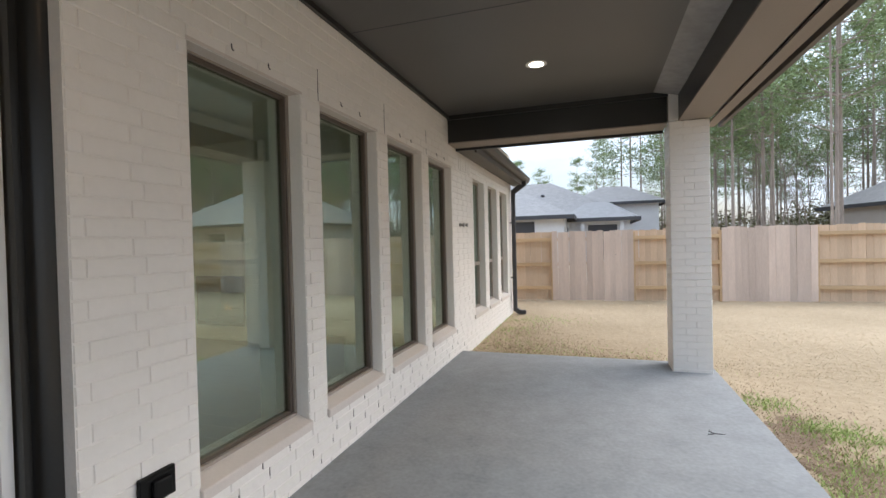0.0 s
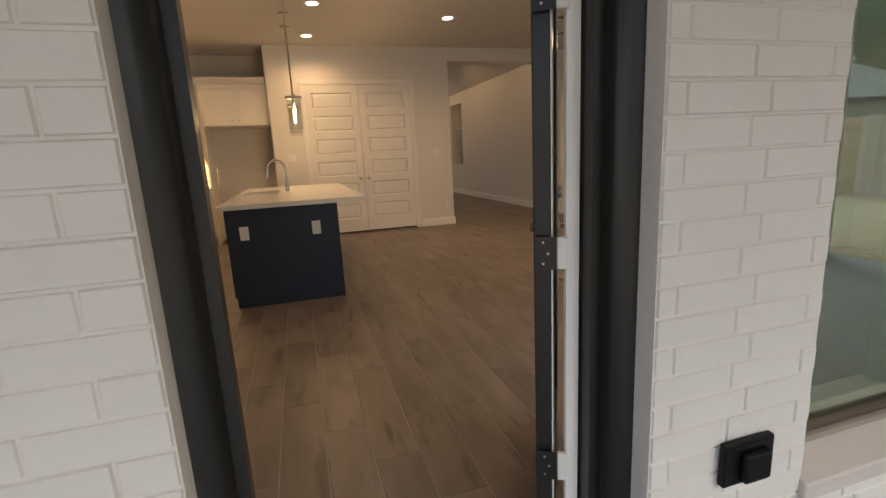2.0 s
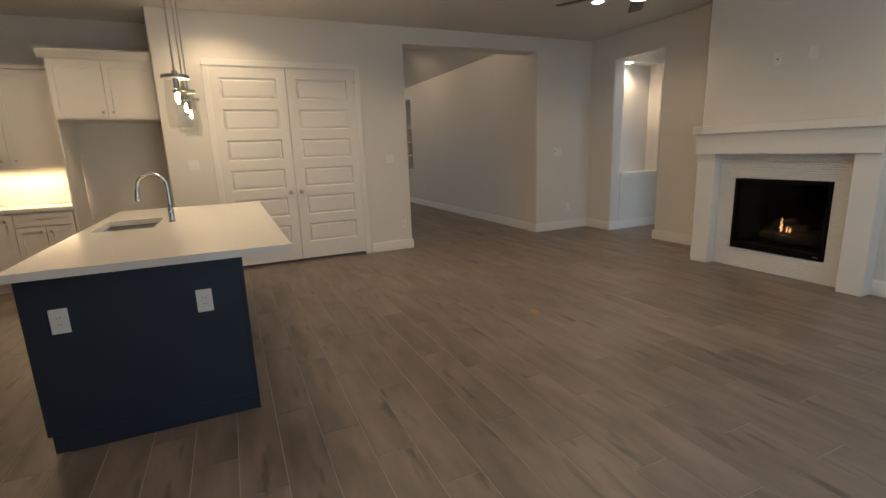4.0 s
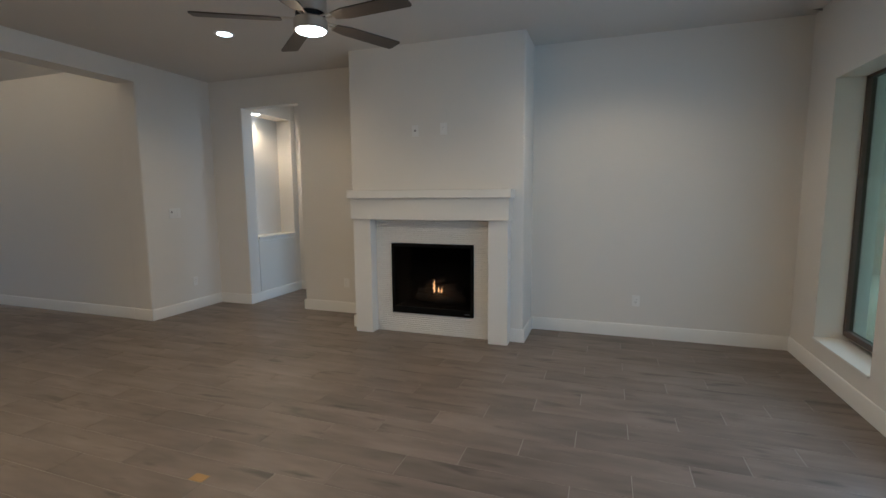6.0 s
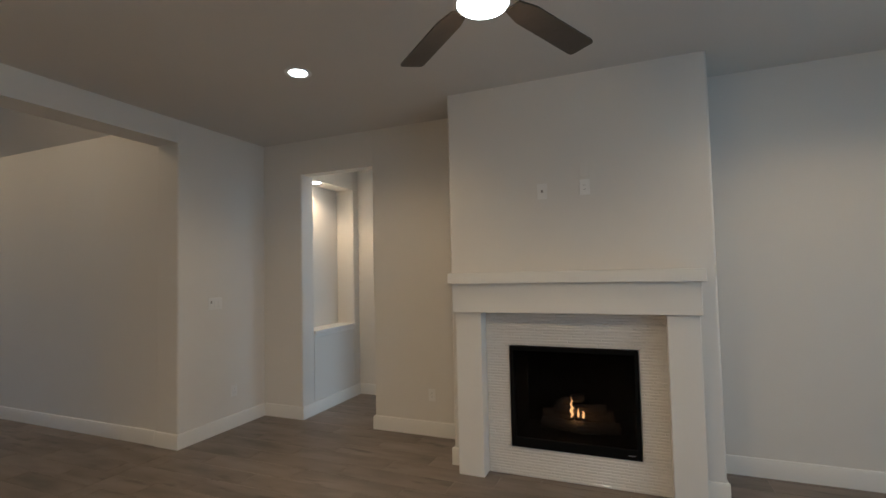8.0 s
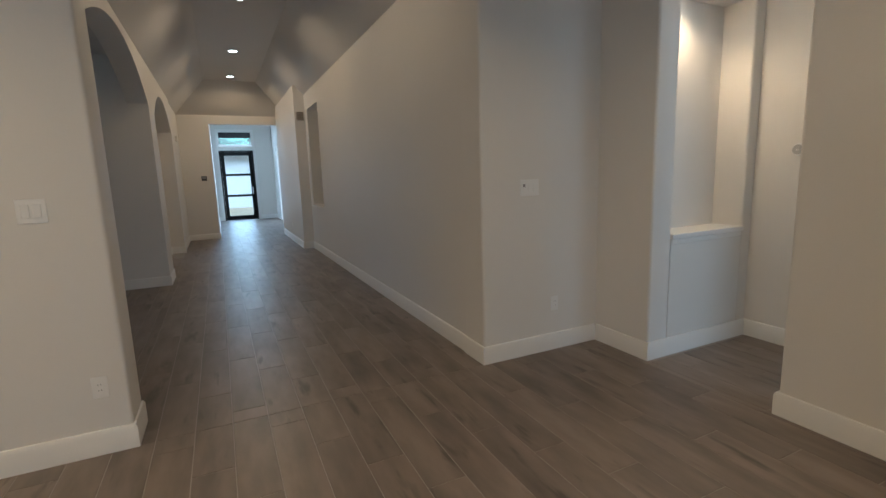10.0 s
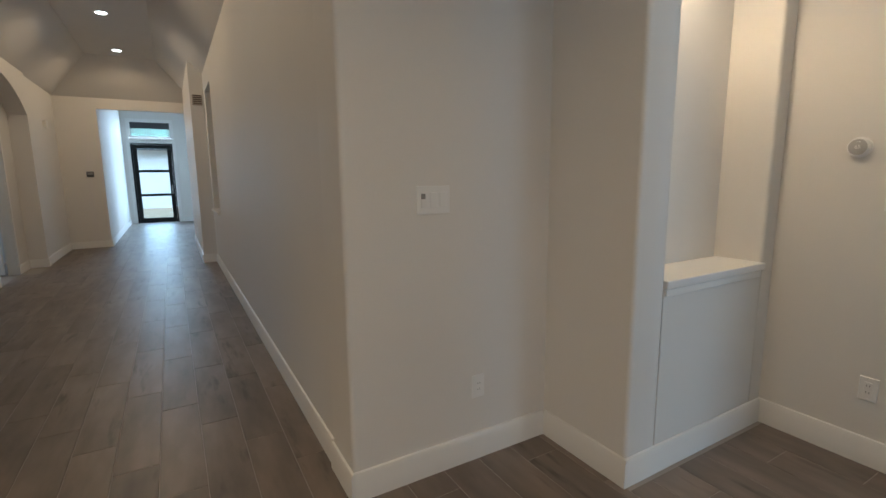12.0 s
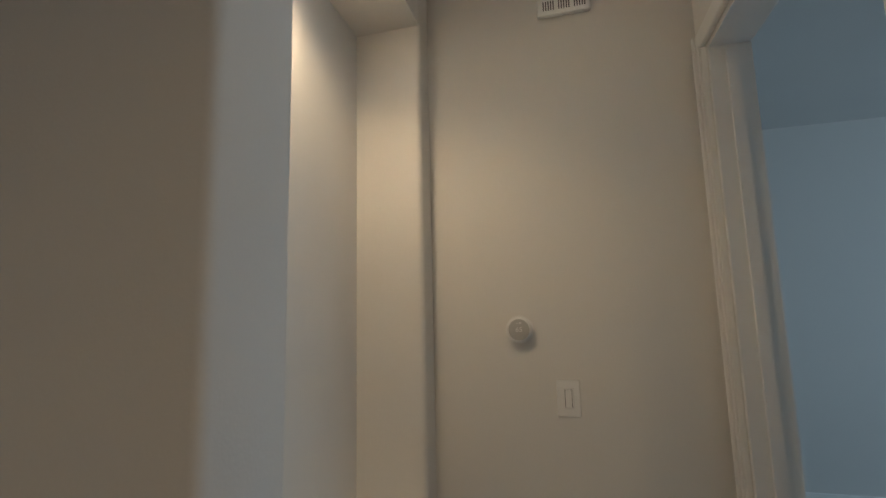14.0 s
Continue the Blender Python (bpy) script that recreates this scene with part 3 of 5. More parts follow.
built("patio_fascia_strip", boxes((2.96, 3.02, -5.0, 6.55, 2.735, 3.2)), FARDARK)
built("patio_soffit", boxes((3.02, 3.12, -5.0, 6.62, 2.70, 2.72), (3.12, 3.16, -5.0, 6.62, 2.735, 2.75)), SOFFIT)
built("patio_fascia", boxes((3.16, 3.20, -5.0, 6.62, 2.69, 2.93)), EAVE)
built("post_cap", boxes((2.57, 2.70, 6.13, 6.3, 2.71, 3.02)), MORTAR)
built("patio_ceiling_moulding", boxes((0.0, 2.70, 6.135, 6.16, 2.985, CEIL), (0.0, 0.03, -5.0, 6.135, 3.0, CEIL)), DARK)
built("ceiling_joint", boxes((0.03, 2.66, 3.62, 3.626, CEIL - 0.002, CEIL + 0.001), (0.03, 2.66, 0.6, 0.606, CEIL - 0.002, CEIL + 0.001)), FARDARK)
# eave of the far part of the house
bm = bmesh.new()
prism(bm, [(0.002, 2.66), (0.25, 2.66), (0.25, 2.63), (0.28, 2.63), (0.28, 2.82), (0.25, 2.82), (0.002, 2.96)], "y", 6.56, 11.1)
built("eave", bm, EAVE, "brown painted eave and fascia")
bm = bmesh.new()
prism(bm, [(0.283, 2.71), (0.34, 2.71), (0.385, 2.76), (0.39, 2.83), (0.375, 2.83), (0.372, 2.77), (0.335, 2.725), (0.283, 2.725)], "y", 6.56, 11.12)
built("gutter", bm, EAVE, "brown metal gutter along the eave")
bm = bmesh.new()
prism(bm, [(-9, 5.0), (-9, 5.6), (0.28, 2.92), (0.28, 2.825), (0.05, 2.97), (-0.11, 3.33)], "y", 6.62, 11.12)
built("roof_far", bm, ROOF)
bm = bmesh.new()
prism(bm, [(-9, 5.2), (-9, 6.5), (3.2, 3.0), (3.2, 2.86), (0.0, 3.6)], "y", -5.2, 6.62)
built("roof_main", bm, ROOF)

# column
column = built("column", boxes((2.5805, 2.9695, 6.1505, 6.5295, -0.3, 2.70)), MORTAR, "square patio column of white painted brick")


# ---- windows of the facade ----
def fixed_window(k, a, b):
    w = thing("window", (0, 0, 0), "tall fixed window with a brown frame and greenish glass in white brick", "window", "tall patio windows")
    w.name = "window_%d" % (k + 1)
    z0, z1 = WZ0 + 0.02, WZ1
    x0, x1, f = -0.165, -0.105, 0.045
    part("window_frame", boxes((x0, x1, a, a + f, z0, z1), (x0, x1, b - f, b, z0, z1), (x0, x1, a + f, b - f, z1 - f, z1), (x0, x1, a + f, b - f, z0, z0 + f), bevel=0.004), VINYLD, w)
    part("frame_trim", boxes((x1, x1 + 0.012, a + 0.002, a + 0.022, z0, z1), (x1, x1 + 0.012, b - 0.022, b - 0.002, z0, z1), (x1, x1 + 0.012, a + 0.022, b - 0.022, z1 - 0.022, z1), (x1, x1 + 0.02, a + 0.022, b - 0.022, z0, z0 + 0.03)), VINYL, w, "tan outer trim of the frame")
    pane = part("pane", boxes((-0.136, -0.130, a + f, b - f, z0 + f, z1 - f)), PANE, w)
    pane.visible_shadow = False
    part("window_board", boxes((-0.375, -0.165, a - 0.043, b - 0.022, 0.27, 0.288), bevel=0.003), WHITE, w, "white painted inner window board")
    bm = bmesh.new()
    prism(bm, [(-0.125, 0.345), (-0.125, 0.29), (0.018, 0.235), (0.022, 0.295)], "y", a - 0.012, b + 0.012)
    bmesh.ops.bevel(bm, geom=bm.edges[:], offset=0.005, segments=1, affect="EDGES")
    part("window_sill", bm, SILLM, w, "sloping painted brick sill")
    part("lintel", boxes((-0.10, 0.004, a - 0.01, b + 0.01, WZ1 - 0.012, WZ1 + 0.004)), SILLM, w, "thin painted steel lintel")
    return w


for k, (a, b) in enumerate(WIN):
    fixed_window(k, a, b)


def hung_window(k, a, b):
    w = thing("window", (0, 0, 0), "tall double-hung window with a tan frame in white brick", "window", "three far windows")
    w.name = "window_%d" % (k + 5)
    z0, z1, f, mid = WZ0 + 0.02, WZ1, 0.05, 1.06
    part("window_frame", boxes((-0.16, -0.10, a, a + f, z0, z1), (-0.16, -0.10, b - f, b, z0, z1), (-0.16, -0.10, a + f, b - f, z1 - f, z1), (-0.16, -0.10, a + f, b - f, z0, z0 + f), (-0.155, -0.095, a + f, b - f, mid - 0.03, mid + 0.03), bevel=0.004), VINYL, w)
    for za, zb, x in ((z0 + f, mid - 0.03, -0.145), (mid + 0.03, z1 - f, -0.125)):
        p = part("pane", boxes((x, x + 0.006, a + f, b - f, za, zb)), PANE, w)
        p.visible_shadow = False
    bm = bmesh.new()
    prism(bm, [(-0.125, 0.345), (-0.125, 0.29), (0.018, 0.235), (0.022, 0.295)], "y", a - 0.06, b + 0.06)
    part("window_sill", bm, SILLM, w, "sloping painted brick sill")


for k, (a, b) in enumerate(FARWIN):
    hung_window(k, a, b)

# ---- patio door ----
door = thing("door", (0, 0, 0), "dark bronze patio door frame in white brick", "door frame")
door.name = "door_1"
for s, y in ((1, 0.578), (-1, 1.59)):
    bm = bmesh.new()
    prof = [(-0.135, 0), (-0.135, 0.058), (-0.112, 0.056), (-0.095, 0.049), (-0.080, 0.036), (-0.070, 0.018), (-0.066, 0.0)]
    prism(bm, [(x, y + s * d) for x, d in prof], "z", 0, 2.50)
    part("brickmould", bm, DARK, door, smooth=True)
    part("jamb", boxes((-0.178, -0.135, y, y + s * 0.084, 0, 2.46)), DARK, door)
    part("inner_jamb", boxes((-0.30, -0.178, y, y + s * 0.030, 0, 2.46)), DARK, door, "dark inner jamb")
    part("inner_casing", boxes((-0.378, -0.36, y - s * 0.07, y + s * 0.0, 0, 2.54), bevel=0.004), WHITE, door, "white painted casing")
part("head_mould", boxes((-0.135, -0.07, 0.655, 1.513, 2.445, 2.50)), DARK, door)
part("head_jamb", boxes((-0.36, -0.095, 0.66, 1.50, 2.46, 2.50)), DARK, door)
part("threshold", boxes((-0.30, 0.02, 0.655, 1.507, -0.07, 0.012), bevel=0.006), NICKEL, door, "aluminium threshold")
part("weatherstrip", boxes((-0.190, -0.179, 1.462, 1.50, 0.02, 2.44)), PLATE, door, "white weatherstrip")
leaf = thing("door_leaf", (-0.213, 1.387, 0), "dark bronze patio door leaf with glass, swung open into the room", "door", turn=LEAF)
L = 0.83
part("stile", boxes((-L, -L + 0.12, 0, 0.044, 0.02, 2.42), bevel=0.003), DARK, leaf)
part("stile", boxes((-0.135, -0.015, 0, 0.044, 0.02, 2.42), bevel=0.003), DARK, leaf)
part("rail", boxes((-L + 0.12, -0.135, 0, 0.044, 0.02, 0.26)), DARK, leaf)
part("rail", boxes((-L + 0.12, -0.135, 0, 0.044, 2.29, 2.42)), DARK, leaf)
p = part("pane", boxes((-L + 0.12, -0.135, 0.018, 0.026, 0.26, 2.29)), PANE, leaf)
p.visible_shadow = False
bm = bmesh.new()
lathe(bm, [(0.028, 0), (0.028, 0.006), (0.012, 0.01), (0.010, 0.035), (0.022, 0.042), (0.028, 0.055), (0.024, 0.068), (0.008, 0.073)], 18, (-L + 0.07, 0.044, 0.96), "y")
part("door_knob", bm, NICKEL, leaf, "satin nickel knob", True)
bm = bmesh.new()
lathe(bm, [(0.008, -0.073), (0.024, -0.068), (0.028, -0.055), (0.022, -0.042), (0.010, -0.035), (0.012, -0.01), (0.028, -0.006), (0.028, 0)], 18, (-L + 0.07, 0, 0.96), "y")
part("door_knob", bm, NICKEL, leaf, "satin nickel knob", True)
bm = bmesh.new()
lathe(bm, [(0.028, 0), (0.028, 0.012), (0.02, 0.016)], 18, (-L + 0.07, 0.044, 1.10), "y")
part("deadbolt", bm, NICKEL, leaf, "satin nickel deadbolt", True)
part("inner_face", boxes((-0.135, -0.0165, 0.0445, 0.048, 0.02, 2.42)), WHITE, leaf, "white painted room side")
for hz in (0.36, 0.97, 1.585, 2.2):
    part("knuckle", boxes((-0.010, 0.004, 0.059, 0.088, hz, hz + 0.085), bevel=0.003), WHITE, leaf, "white painted hinge knuckle")
    h = part("hinge", boxes((0.001, 0.004, 0.004, 0.058, hz, hz + 0.085)), DARK, leaf, "dark hinge with screws")
    for sx, sz in ((-0.02, 0.015), (-0.008, 0.042), (-0.02, 0.07)):
        bm = bmesh.new()
        lathe(bm, [(0.0032, 0.004), (0.0032, 0.0052)], 8, (0, 0.045 + sx, hz + sz), "x")
        part("screw", bm, NICKEL, h)


# ---- small wall fittings ----
def plate(name, at, turn, w, h, kind, label, gangs=1, n=1, face=PLATE):
    """A wall plate that faces local -y, centred at at. kind: outlet, rocker, toggle, jack, blank."""
    t = thing(name, at, label, {"outlet": "power outlet", "rocker": "light switch", "toggle": "light switch", "jack": "wall plate", "blank": "wall plate"}[kind], turn=turn)
    part("plate", boxes((-w / 2, w / 2, -0.006, 0, -h / 2, h / 2), bevel=0.002), face, t)
    for g in range(gangs):
        gx = (g - (gangs - 1) / 2) * 0.046
        if kind == "outlet":
            part("receptacle", boxes((gx - 0.0165, gx + 0.0165, -0.009, -0.006, -0.034, 0.034), bevel=0.001), face, t)
            for dz in (0.017, -0.015):
                for dx in (-0.006, 0.006):
                    part("slot", boxes((gx + dx - 0.001, gx + dx + 0.001, -0.0094, -0.009, dz - 0.004, dz + 0.004)), FARDARK, t, "dark slot")
        elif kind == "rocker":
            part("rocker", boxes((gx - 0.0165, gx + 0.0165, -0.010, -0.006, -0.033, 0.033), bevel=0.002), face, t)
        elif kind == "toggle":
            part("bezel", boxes((gx - 0.017, gx - 0.012, -0.009, -0.006, -0.034, 0.034), (gx + 0.012, gx + 0.017, -0.009, -0.006, -0.034, 0.034), (gx - 0.012, gx + 0.012, -0.009, -0.006, -0.034, -0.029), (gx - 0.012, gx + 0.012, -0.009, -0.006, 0.029, 0.034), bevel=0.001), face, t)
            # dark sheet behind the rocker imitates the shadow line round it
            part("gap", boxes((gx - 0.012, gx + 0.012, -0.0066, -0.006, -0.029, 0.029)), FARDARK, t, "dark sheet painting the shade round the rocker")
            bm = bmesh.new()
            prism(bm, [(-0.0066, -0.028), (-0.013, -0.028), (-0.009, 0.028), (-0.0066, 0.028)], "x", gx - 0.0105, gx + 0.0105)
            part("rocker", bm, face, t)
        elif kind == "jack":
            part("jack", boxes((gx - 0.008, gx + 0.008, -0.012, -0.006, -0.010, 0.010), bevel=0.001), GREYM, t, "small metal jack")
    if kind != "blank":
        for dz in (-0.046, 0.046):
            bm = bmesh.new()
            lathe(bm, [(0.0025, -0.0072), (0.0025, -0.006)], 8, (0, 0, dz), "y")
            part("screw", bm, face, t)
    return t


# turn 0 faces -y; 90 faces +x; -90 faces -x
plate("light_switch", (-6.212, 7.9, 1.277), 0, 0.076, 0.121, "toggle", "white single rocker switch on the passage wall under the thermostat")
plate("outlet", (-6.218, 7.9, 0.374), 0, 0.072, 0.116, "outlet", "white duplex outlet low on the passage wall")
sw = plate("light_switch", (-7.21, 6.098, 1.293), 90, 0.165, 0.121, "rocker", "white three-gang switch plate with a paper sticker", gangs=3)
part("sticker", boxes((-0.062, -0.042, -0.0112, -0.0102, 0.005, 0.028)), GREYM, sw, "small grey printed sticker")
plate("outlet", (-7.21, 6.335, 0.378), 90, 0.072, 0.116, "outlet", "white duplex outlet low on the wall by the hall corner")
plate("light_switch", (-7.21, 3.211, 1.30), 90, 0.118, 0.116, "rocker", "white two-gang switch plate beside the pantry doors", gangs=2)
plate("outlet", (-7.21, 3.367, 0.37), 90, 0.072, 0.116, "outlet", "white duplex outlet by the hall opening")
plate("light_switch", (-7.21, 0.773, 1.32), 90, 0.118, 0.116, "rocker", "white two-gang switch plate on the wall by the fridge space", gangs=2)
plate("outlet", (-5.15, 6.77, 0.385), 0, 0.072, 0.116, "outlet", "white duplex outlet low on the wall beside the chimney breast")
plate("outlet", (-1.72, 6.77, 0.385), 0, 0.072, 0.116, "outlet", "white duplex outlet low on the wall by the window corner")
plate("tv_plate", (-3.945, 6.235, 2.162), 0, 0.075, 0.118, "jack", "white cable plate above the mantel")
plate("outlet", (-3.63, 6.235, 2.168), 0, 0.075, 0.118, "outlet", "white duplex outlet above the mantel")
plate("blank_plate", (-3.63, 6.235, 2.300), 0, 0.070, 0.112, "blank", "plain painted plate above the mantel outlet", face=WALLP)
plate("outlet", (-15.6, 5.50, 0.38), 0, 0.072, 0.116, "outlet", "white duplex outlet low on the hall wall")
chime = thing("door_chime", (-14.05, 5.60, 2.62), "small brown door chime box high on the hall wall return", "door chime", turn=90)
part("body", boxes((-0.07, 0.07, -0.04, 0, -0.08, 0.08), bevel=0.006), FARTAN, chime)
part("grille", boxes(*[(-0.055, 0.055, -0.043, -0.04, z, z + 0.012) for z in (-0.06, -0.03, 0.0, 0.03, 0.06)]), VINYLD, chime, "brown grille bars")
keypad = thing("keypad", (-17.2, 3.74, 1.49), "small dark alarm keypad on the hall end wall", "keypad", turn=90)
part("body", boxes((-0.06, 0.06, -0.02, 0, -0.055, 0.055), bevel=0.004), FARDARK, keypad)
part("screen", boxes((-0.045, 0.045, -0.022, -0.02, -0.01, 0.04)), GREYM, keypad)

thermostat = thing("thermostat", (-6.365, 7.9, 1.507), "round white thermostat reading 65 on the passage wall", "thermostat")
bm = bmesh.new()
lathe(bm, [(0.040, -0.001), (0.042, -0.004), (0.042, -0.022), (0.0415, -0.025), (0.038, -0.027)], 36, (0, 0, 0), "y")
part("body", bm, PLATE, thermostat, smooth=True)
bm = bmesh.new()
lathe(bm, [(0.036, -0.0285), (0.0355, -0.027)], 36, (0, 0, 0), "y")
part("dial", bm, material("thermostat_face", (0.50, 0.49, 0.47), 0.25), thermostat, "pale grey round screen", True)
bm = bmesh.new()
lathe(bm, [(0.048, -0.004), (0.048, 0)], 30, (0, 0, 0), "y")
part("base", bm, PLATE, thermostat)


def writing(text, size, at, turn, mat, parent):
    cu = bpy.data.curves.new("writing", "FONT")
    cu.body, cu.size, cu.extrude, cu.align_x, cu.align_y = text, size, 0.0004, "CENTER", "CENTER"
    tmp = bpy.data.objects.new("writing", cu)
    scene.collection.objects.link(tmp)
    me = bpy.data.meshes.new_from_object(tmp.evaluated_get(bpy.context.evaluated_depsgraph_get()))
    bpy.data.objects.remove(tmp)
    me.materials.clear()
    me.materials.append(mat)
    ob = new("writing", me)
    ob.parent = parent
    ob.matrix_basis = pose(*at, *turn)
    return ob


writing("65", 0.024, (0, -0.0292, 0.0), (90, 0, 0), PLATE, thermostat)
part("mark", boxes((-0.008, -0.002, -0.0292, -0.0286, 0.022, 0.024), (0.002, 0.008, -0.0292, -0.0286, 0.021, 0.025)), PLATE, thermostat)

grille = thing("air_grille", (-6.15, 7.9, 2.74), "white supply grille with grouped slots high on the passage wall", "air vent")
part("frame", boxes((-0.095, 0.095, -0.02, 0, -0.085, 0.085), bevel=0.004), PLATE, grille)
for g in (-0.056, 0.0, 0.056):
    for s in range(5):
        part("slot", boxes((g - 0.018 + 0.009 * s, g - 0.014 + 0.009 * s, -0.0215, -0.02, -0.066, -0.03)), FARDARK, grille, "dark slot")

# outdoor outlet with bubble cover
oo = thing("outdoor_outlet", (0.002, 1.893, 0.437), "black weatherproof outlet box on the painted brick", "power outlet", turn=90)
part("base", boxes((-0.088, 0.080, -0.022, 0, -0.062, 0.062), bevel=0.004), BLACKM, oo)
part("cover", boxes((-0.040, 0.050, -0.045, -0.022, -0.048, 0.036), bevel=0.010), BLACKM, oo)
bm = bmesh.new()
lathe(bm, [(0.005, -0.066), (0.005, 0.066)], 10, (0, -0.02, 0.046), "x")
part("hinge", bm, BLACKM, oo)
for k, (py, pz) in enumerate(((6.62, 1.66), (6.78, 1.66))):
    hb = thing("hose_tap", (0.0, py, pz), "small grey metal fitting on the painted brick", "wall fitting", turn=90)
    bm = bmesh.new()
    lathe(bm, [(0.03, 0), (0.03, -0.012), (0.014, -0.016), (0.014, -0.05), (0.024, -0.055), (0.024, -0.07)], 14, (0, 0, 0), "y")
    part("flange", bm, GREYM, hb, smooth=True)
    part("lever", boxes((-0.03, 0.03, -0.062, -0.052, 0.02, 0.03)), GREYM, hb)


# ---- recessed lights ----
def can_light(at, label, r=0.085, up=1):
    t = thing("recessed_light", at, label, "recessed light", "ceiling recessed lights")
    bm = bmesh.new()
    lathe(bm, [(r - 0.016, -0.002), (r, -0.004), (r + 0.012, -0.001), (r + 0.012, 0.004), (r - 0.016, 0.004)], 28)
    part("trim", bm, PLATE, t, smooth=True)
    bm = bmesh.new()
    lathe(bm, [(r - 0.018, -0.003), (r - 0.016, 0.002)], 28)
    d = part("diffuser", bm, LIT, t, "glowing white lens")
    d.visible_shadow = False
    return t


first = can_light((CANS[0][0], CANS[0][1], CEIL), "round white recessed ceiling light, lit")
for cx, cy in CANS[1:]:
    copy_thing(first, pose(cx, cy, CEIL))
for hx in (-8.5, -11.09, -13.778, -16.021):
    copy_thing(first, pose(hx, 4.49, FZ))
copy_thing(first, pose(1.29, 4.797, CEIL))
copy_thing(first, pose(1.29, 1.0, CEIL))
# made-up fixture to go with the passage fill
copy_thing(first, pose(-6.2, 7.2, CEIL))
copy_thing(first, pose(-6.78, 7.15, 2.65))


def ceiling_vent(at, turn):
    t = thing("ceiling_vent", at, "rectangular metal ceiling register with slats", "air vent", turn=turn)
    part("frame", boxes((-0.15, 0.15, -0.10, -0.08, -0.012, 0), (-0.15, 0.15, 0.08, 0.10, -0.012, 0), (-0.15, -0.13, -0.08, 0.08, -0.012, 0), (0.13, 0.15, -0.08, 0.08, -0.012, 0)), PLATE, t)
    part("backing", boxes((-0.13, 0.13, -0.08, 0.08, -0.002, 0)), FARDARK, t)
    for s in range(7):
        part("slat", boxes((-0.13, 0.13, -0.07 + s * 0.0225, -0.062 + s * 0.0225, -0.010, -0.002)), GREYM, t)


ceiling_vent((-1.114, 5.303, CEIL), 90)
ceiling_vent((-6.9, -0.75, CEIL), 0)

# ---- ceiling fan ----
fan = thing("ceiling_fan", (-3.76, 4.17, CEIL), "brushed nickel ceiling fan with five dark wooden blades", "ceiling fan")
bm = bmesh.new()
lathe(bm, [(0.03, -0.06), (0.07, -0.035), (0.075, 0)], 24)
part("canopy", bm, NICKEL, fan, smooth=True)
bm = bmesh.new()
lathe(bm, [(0.013, -0.32), (0.013, -0.05)], 14)
part("downrod", bm, NICKEL, fan, smooth=True)
bm = bmesh.new()
lathe(bm, [(0.092, -0.445), (0.098, -0.44), (0.098, -0.345), (0.094, -0.343), (0.094, -0.337), (0.098, -0.335), (0.090, -0.315), (0.03, -0.305), (0.022, -0.29)], 36)
housing = part("motor_housing", bm, NICKEL, fan, smooth=True)
bm = bmesh.new()
lathe(bm, [(0.085, -0.475), (0.088, -0.47), (0.088, -0.445)], 32)
part("blade_ring", bm, BLACKM, fan, "dark gap ring")
bm = bmesh.new()
lathe(bm, [(0.094, -0.545), (0.101, -0.54), (0.101, -0.485), (0.090, -0.475)], 36)
part("light_ring", bm, NICKEL, fan, smooth=True)
bm = bmesh.new()
lathe(bm, [(0.06, -0.562), (0.086, -0.552), (0.091, -0.545)], 32)
d = part("lens", bm, LIT, fan, "glowing white lens", True)
d.visible_shadow = False
for k in range(5):
    a = FANROT + 72 * k
    turn = pose(0, 0, 0, 0, 0, a)
    bm = bmesh.new()
    prism(bm, [(0.17, -0.034), (0.26, -0.054), (0.655, -0.060), (0.668, -0.056), (0.674, -0.046), (0.674, 0.046), (0.668, 0.056), (0.655, 0.060), (0.26, 0.054), (0.17, 0.034)], "z", -0.004, 0.004)
    bmesh.ops.transform(bm, matrix=turn @ pose(0, 0, -0.485, -9, 0, 0), verts=bm.verts[:])
    bl = part("blade", bm, BLADE, fan)
    bm = bmesh.new()
    box(bm, 0.08, 0.26, -0.022, -0.010, 0.004, 0.010)
    box(bm, 0.08, 0.26, 0.010, 0.022, 0.004, 0.010)
    box(bm, 0.22, 0.26, -0.022, 0.022, 0.0045, 0.0105)
    bmesh.ops.transform(bm, matrix=turn @ pose(0, 0, -0.485, -9, 0, 0), verts=bm.verts[:])
    part("blade_arm", bm, NICKEL, fan)

# ---- fireplace ----
fp = thing("fireplace", (-3.772, 6.235, 0), "white painted mantel with pillars round a gas fireplace with glazed tile", "fireplace")
YF = -0.16
part("pillar", boxes((-0.850, -0.645, YF, 0, 0, 1.245), bevel=0.003), WHITE, fp)
part("pillar", boxes((0.648, 0.845, YF, 0, 0, 1.245), bevel=0.003), WHITE, fp)
part("frieze", boxes((-0.862, 0.858, YF - 0.03, 0, 1.245, 1.465), bevel=0.003), WHITE, fp)
part("mantel_shelf", boxes((-0.885, 0.885, YF - 0.07, 0, 1.465, 1.55), bevel=0.004), WHITE, fp)
surround = part("surround", boxes((-0.645, -0.463, -0.03, 0, 0, 1.245), (0.467, 0.648, -0.03, 0, 0, 1.245), (-0.463, 0.467, -0.03, 0, 0.985, 1.245), (-0.463, 0.467, -0.03, 0, 0, 0.215)), MOSAIC, fp, "white glazed surround")
fire = thing("firebox", (-3.770, 6.235, 0.6), "black gas firebox with glass front, logs and small flames", "firebox")
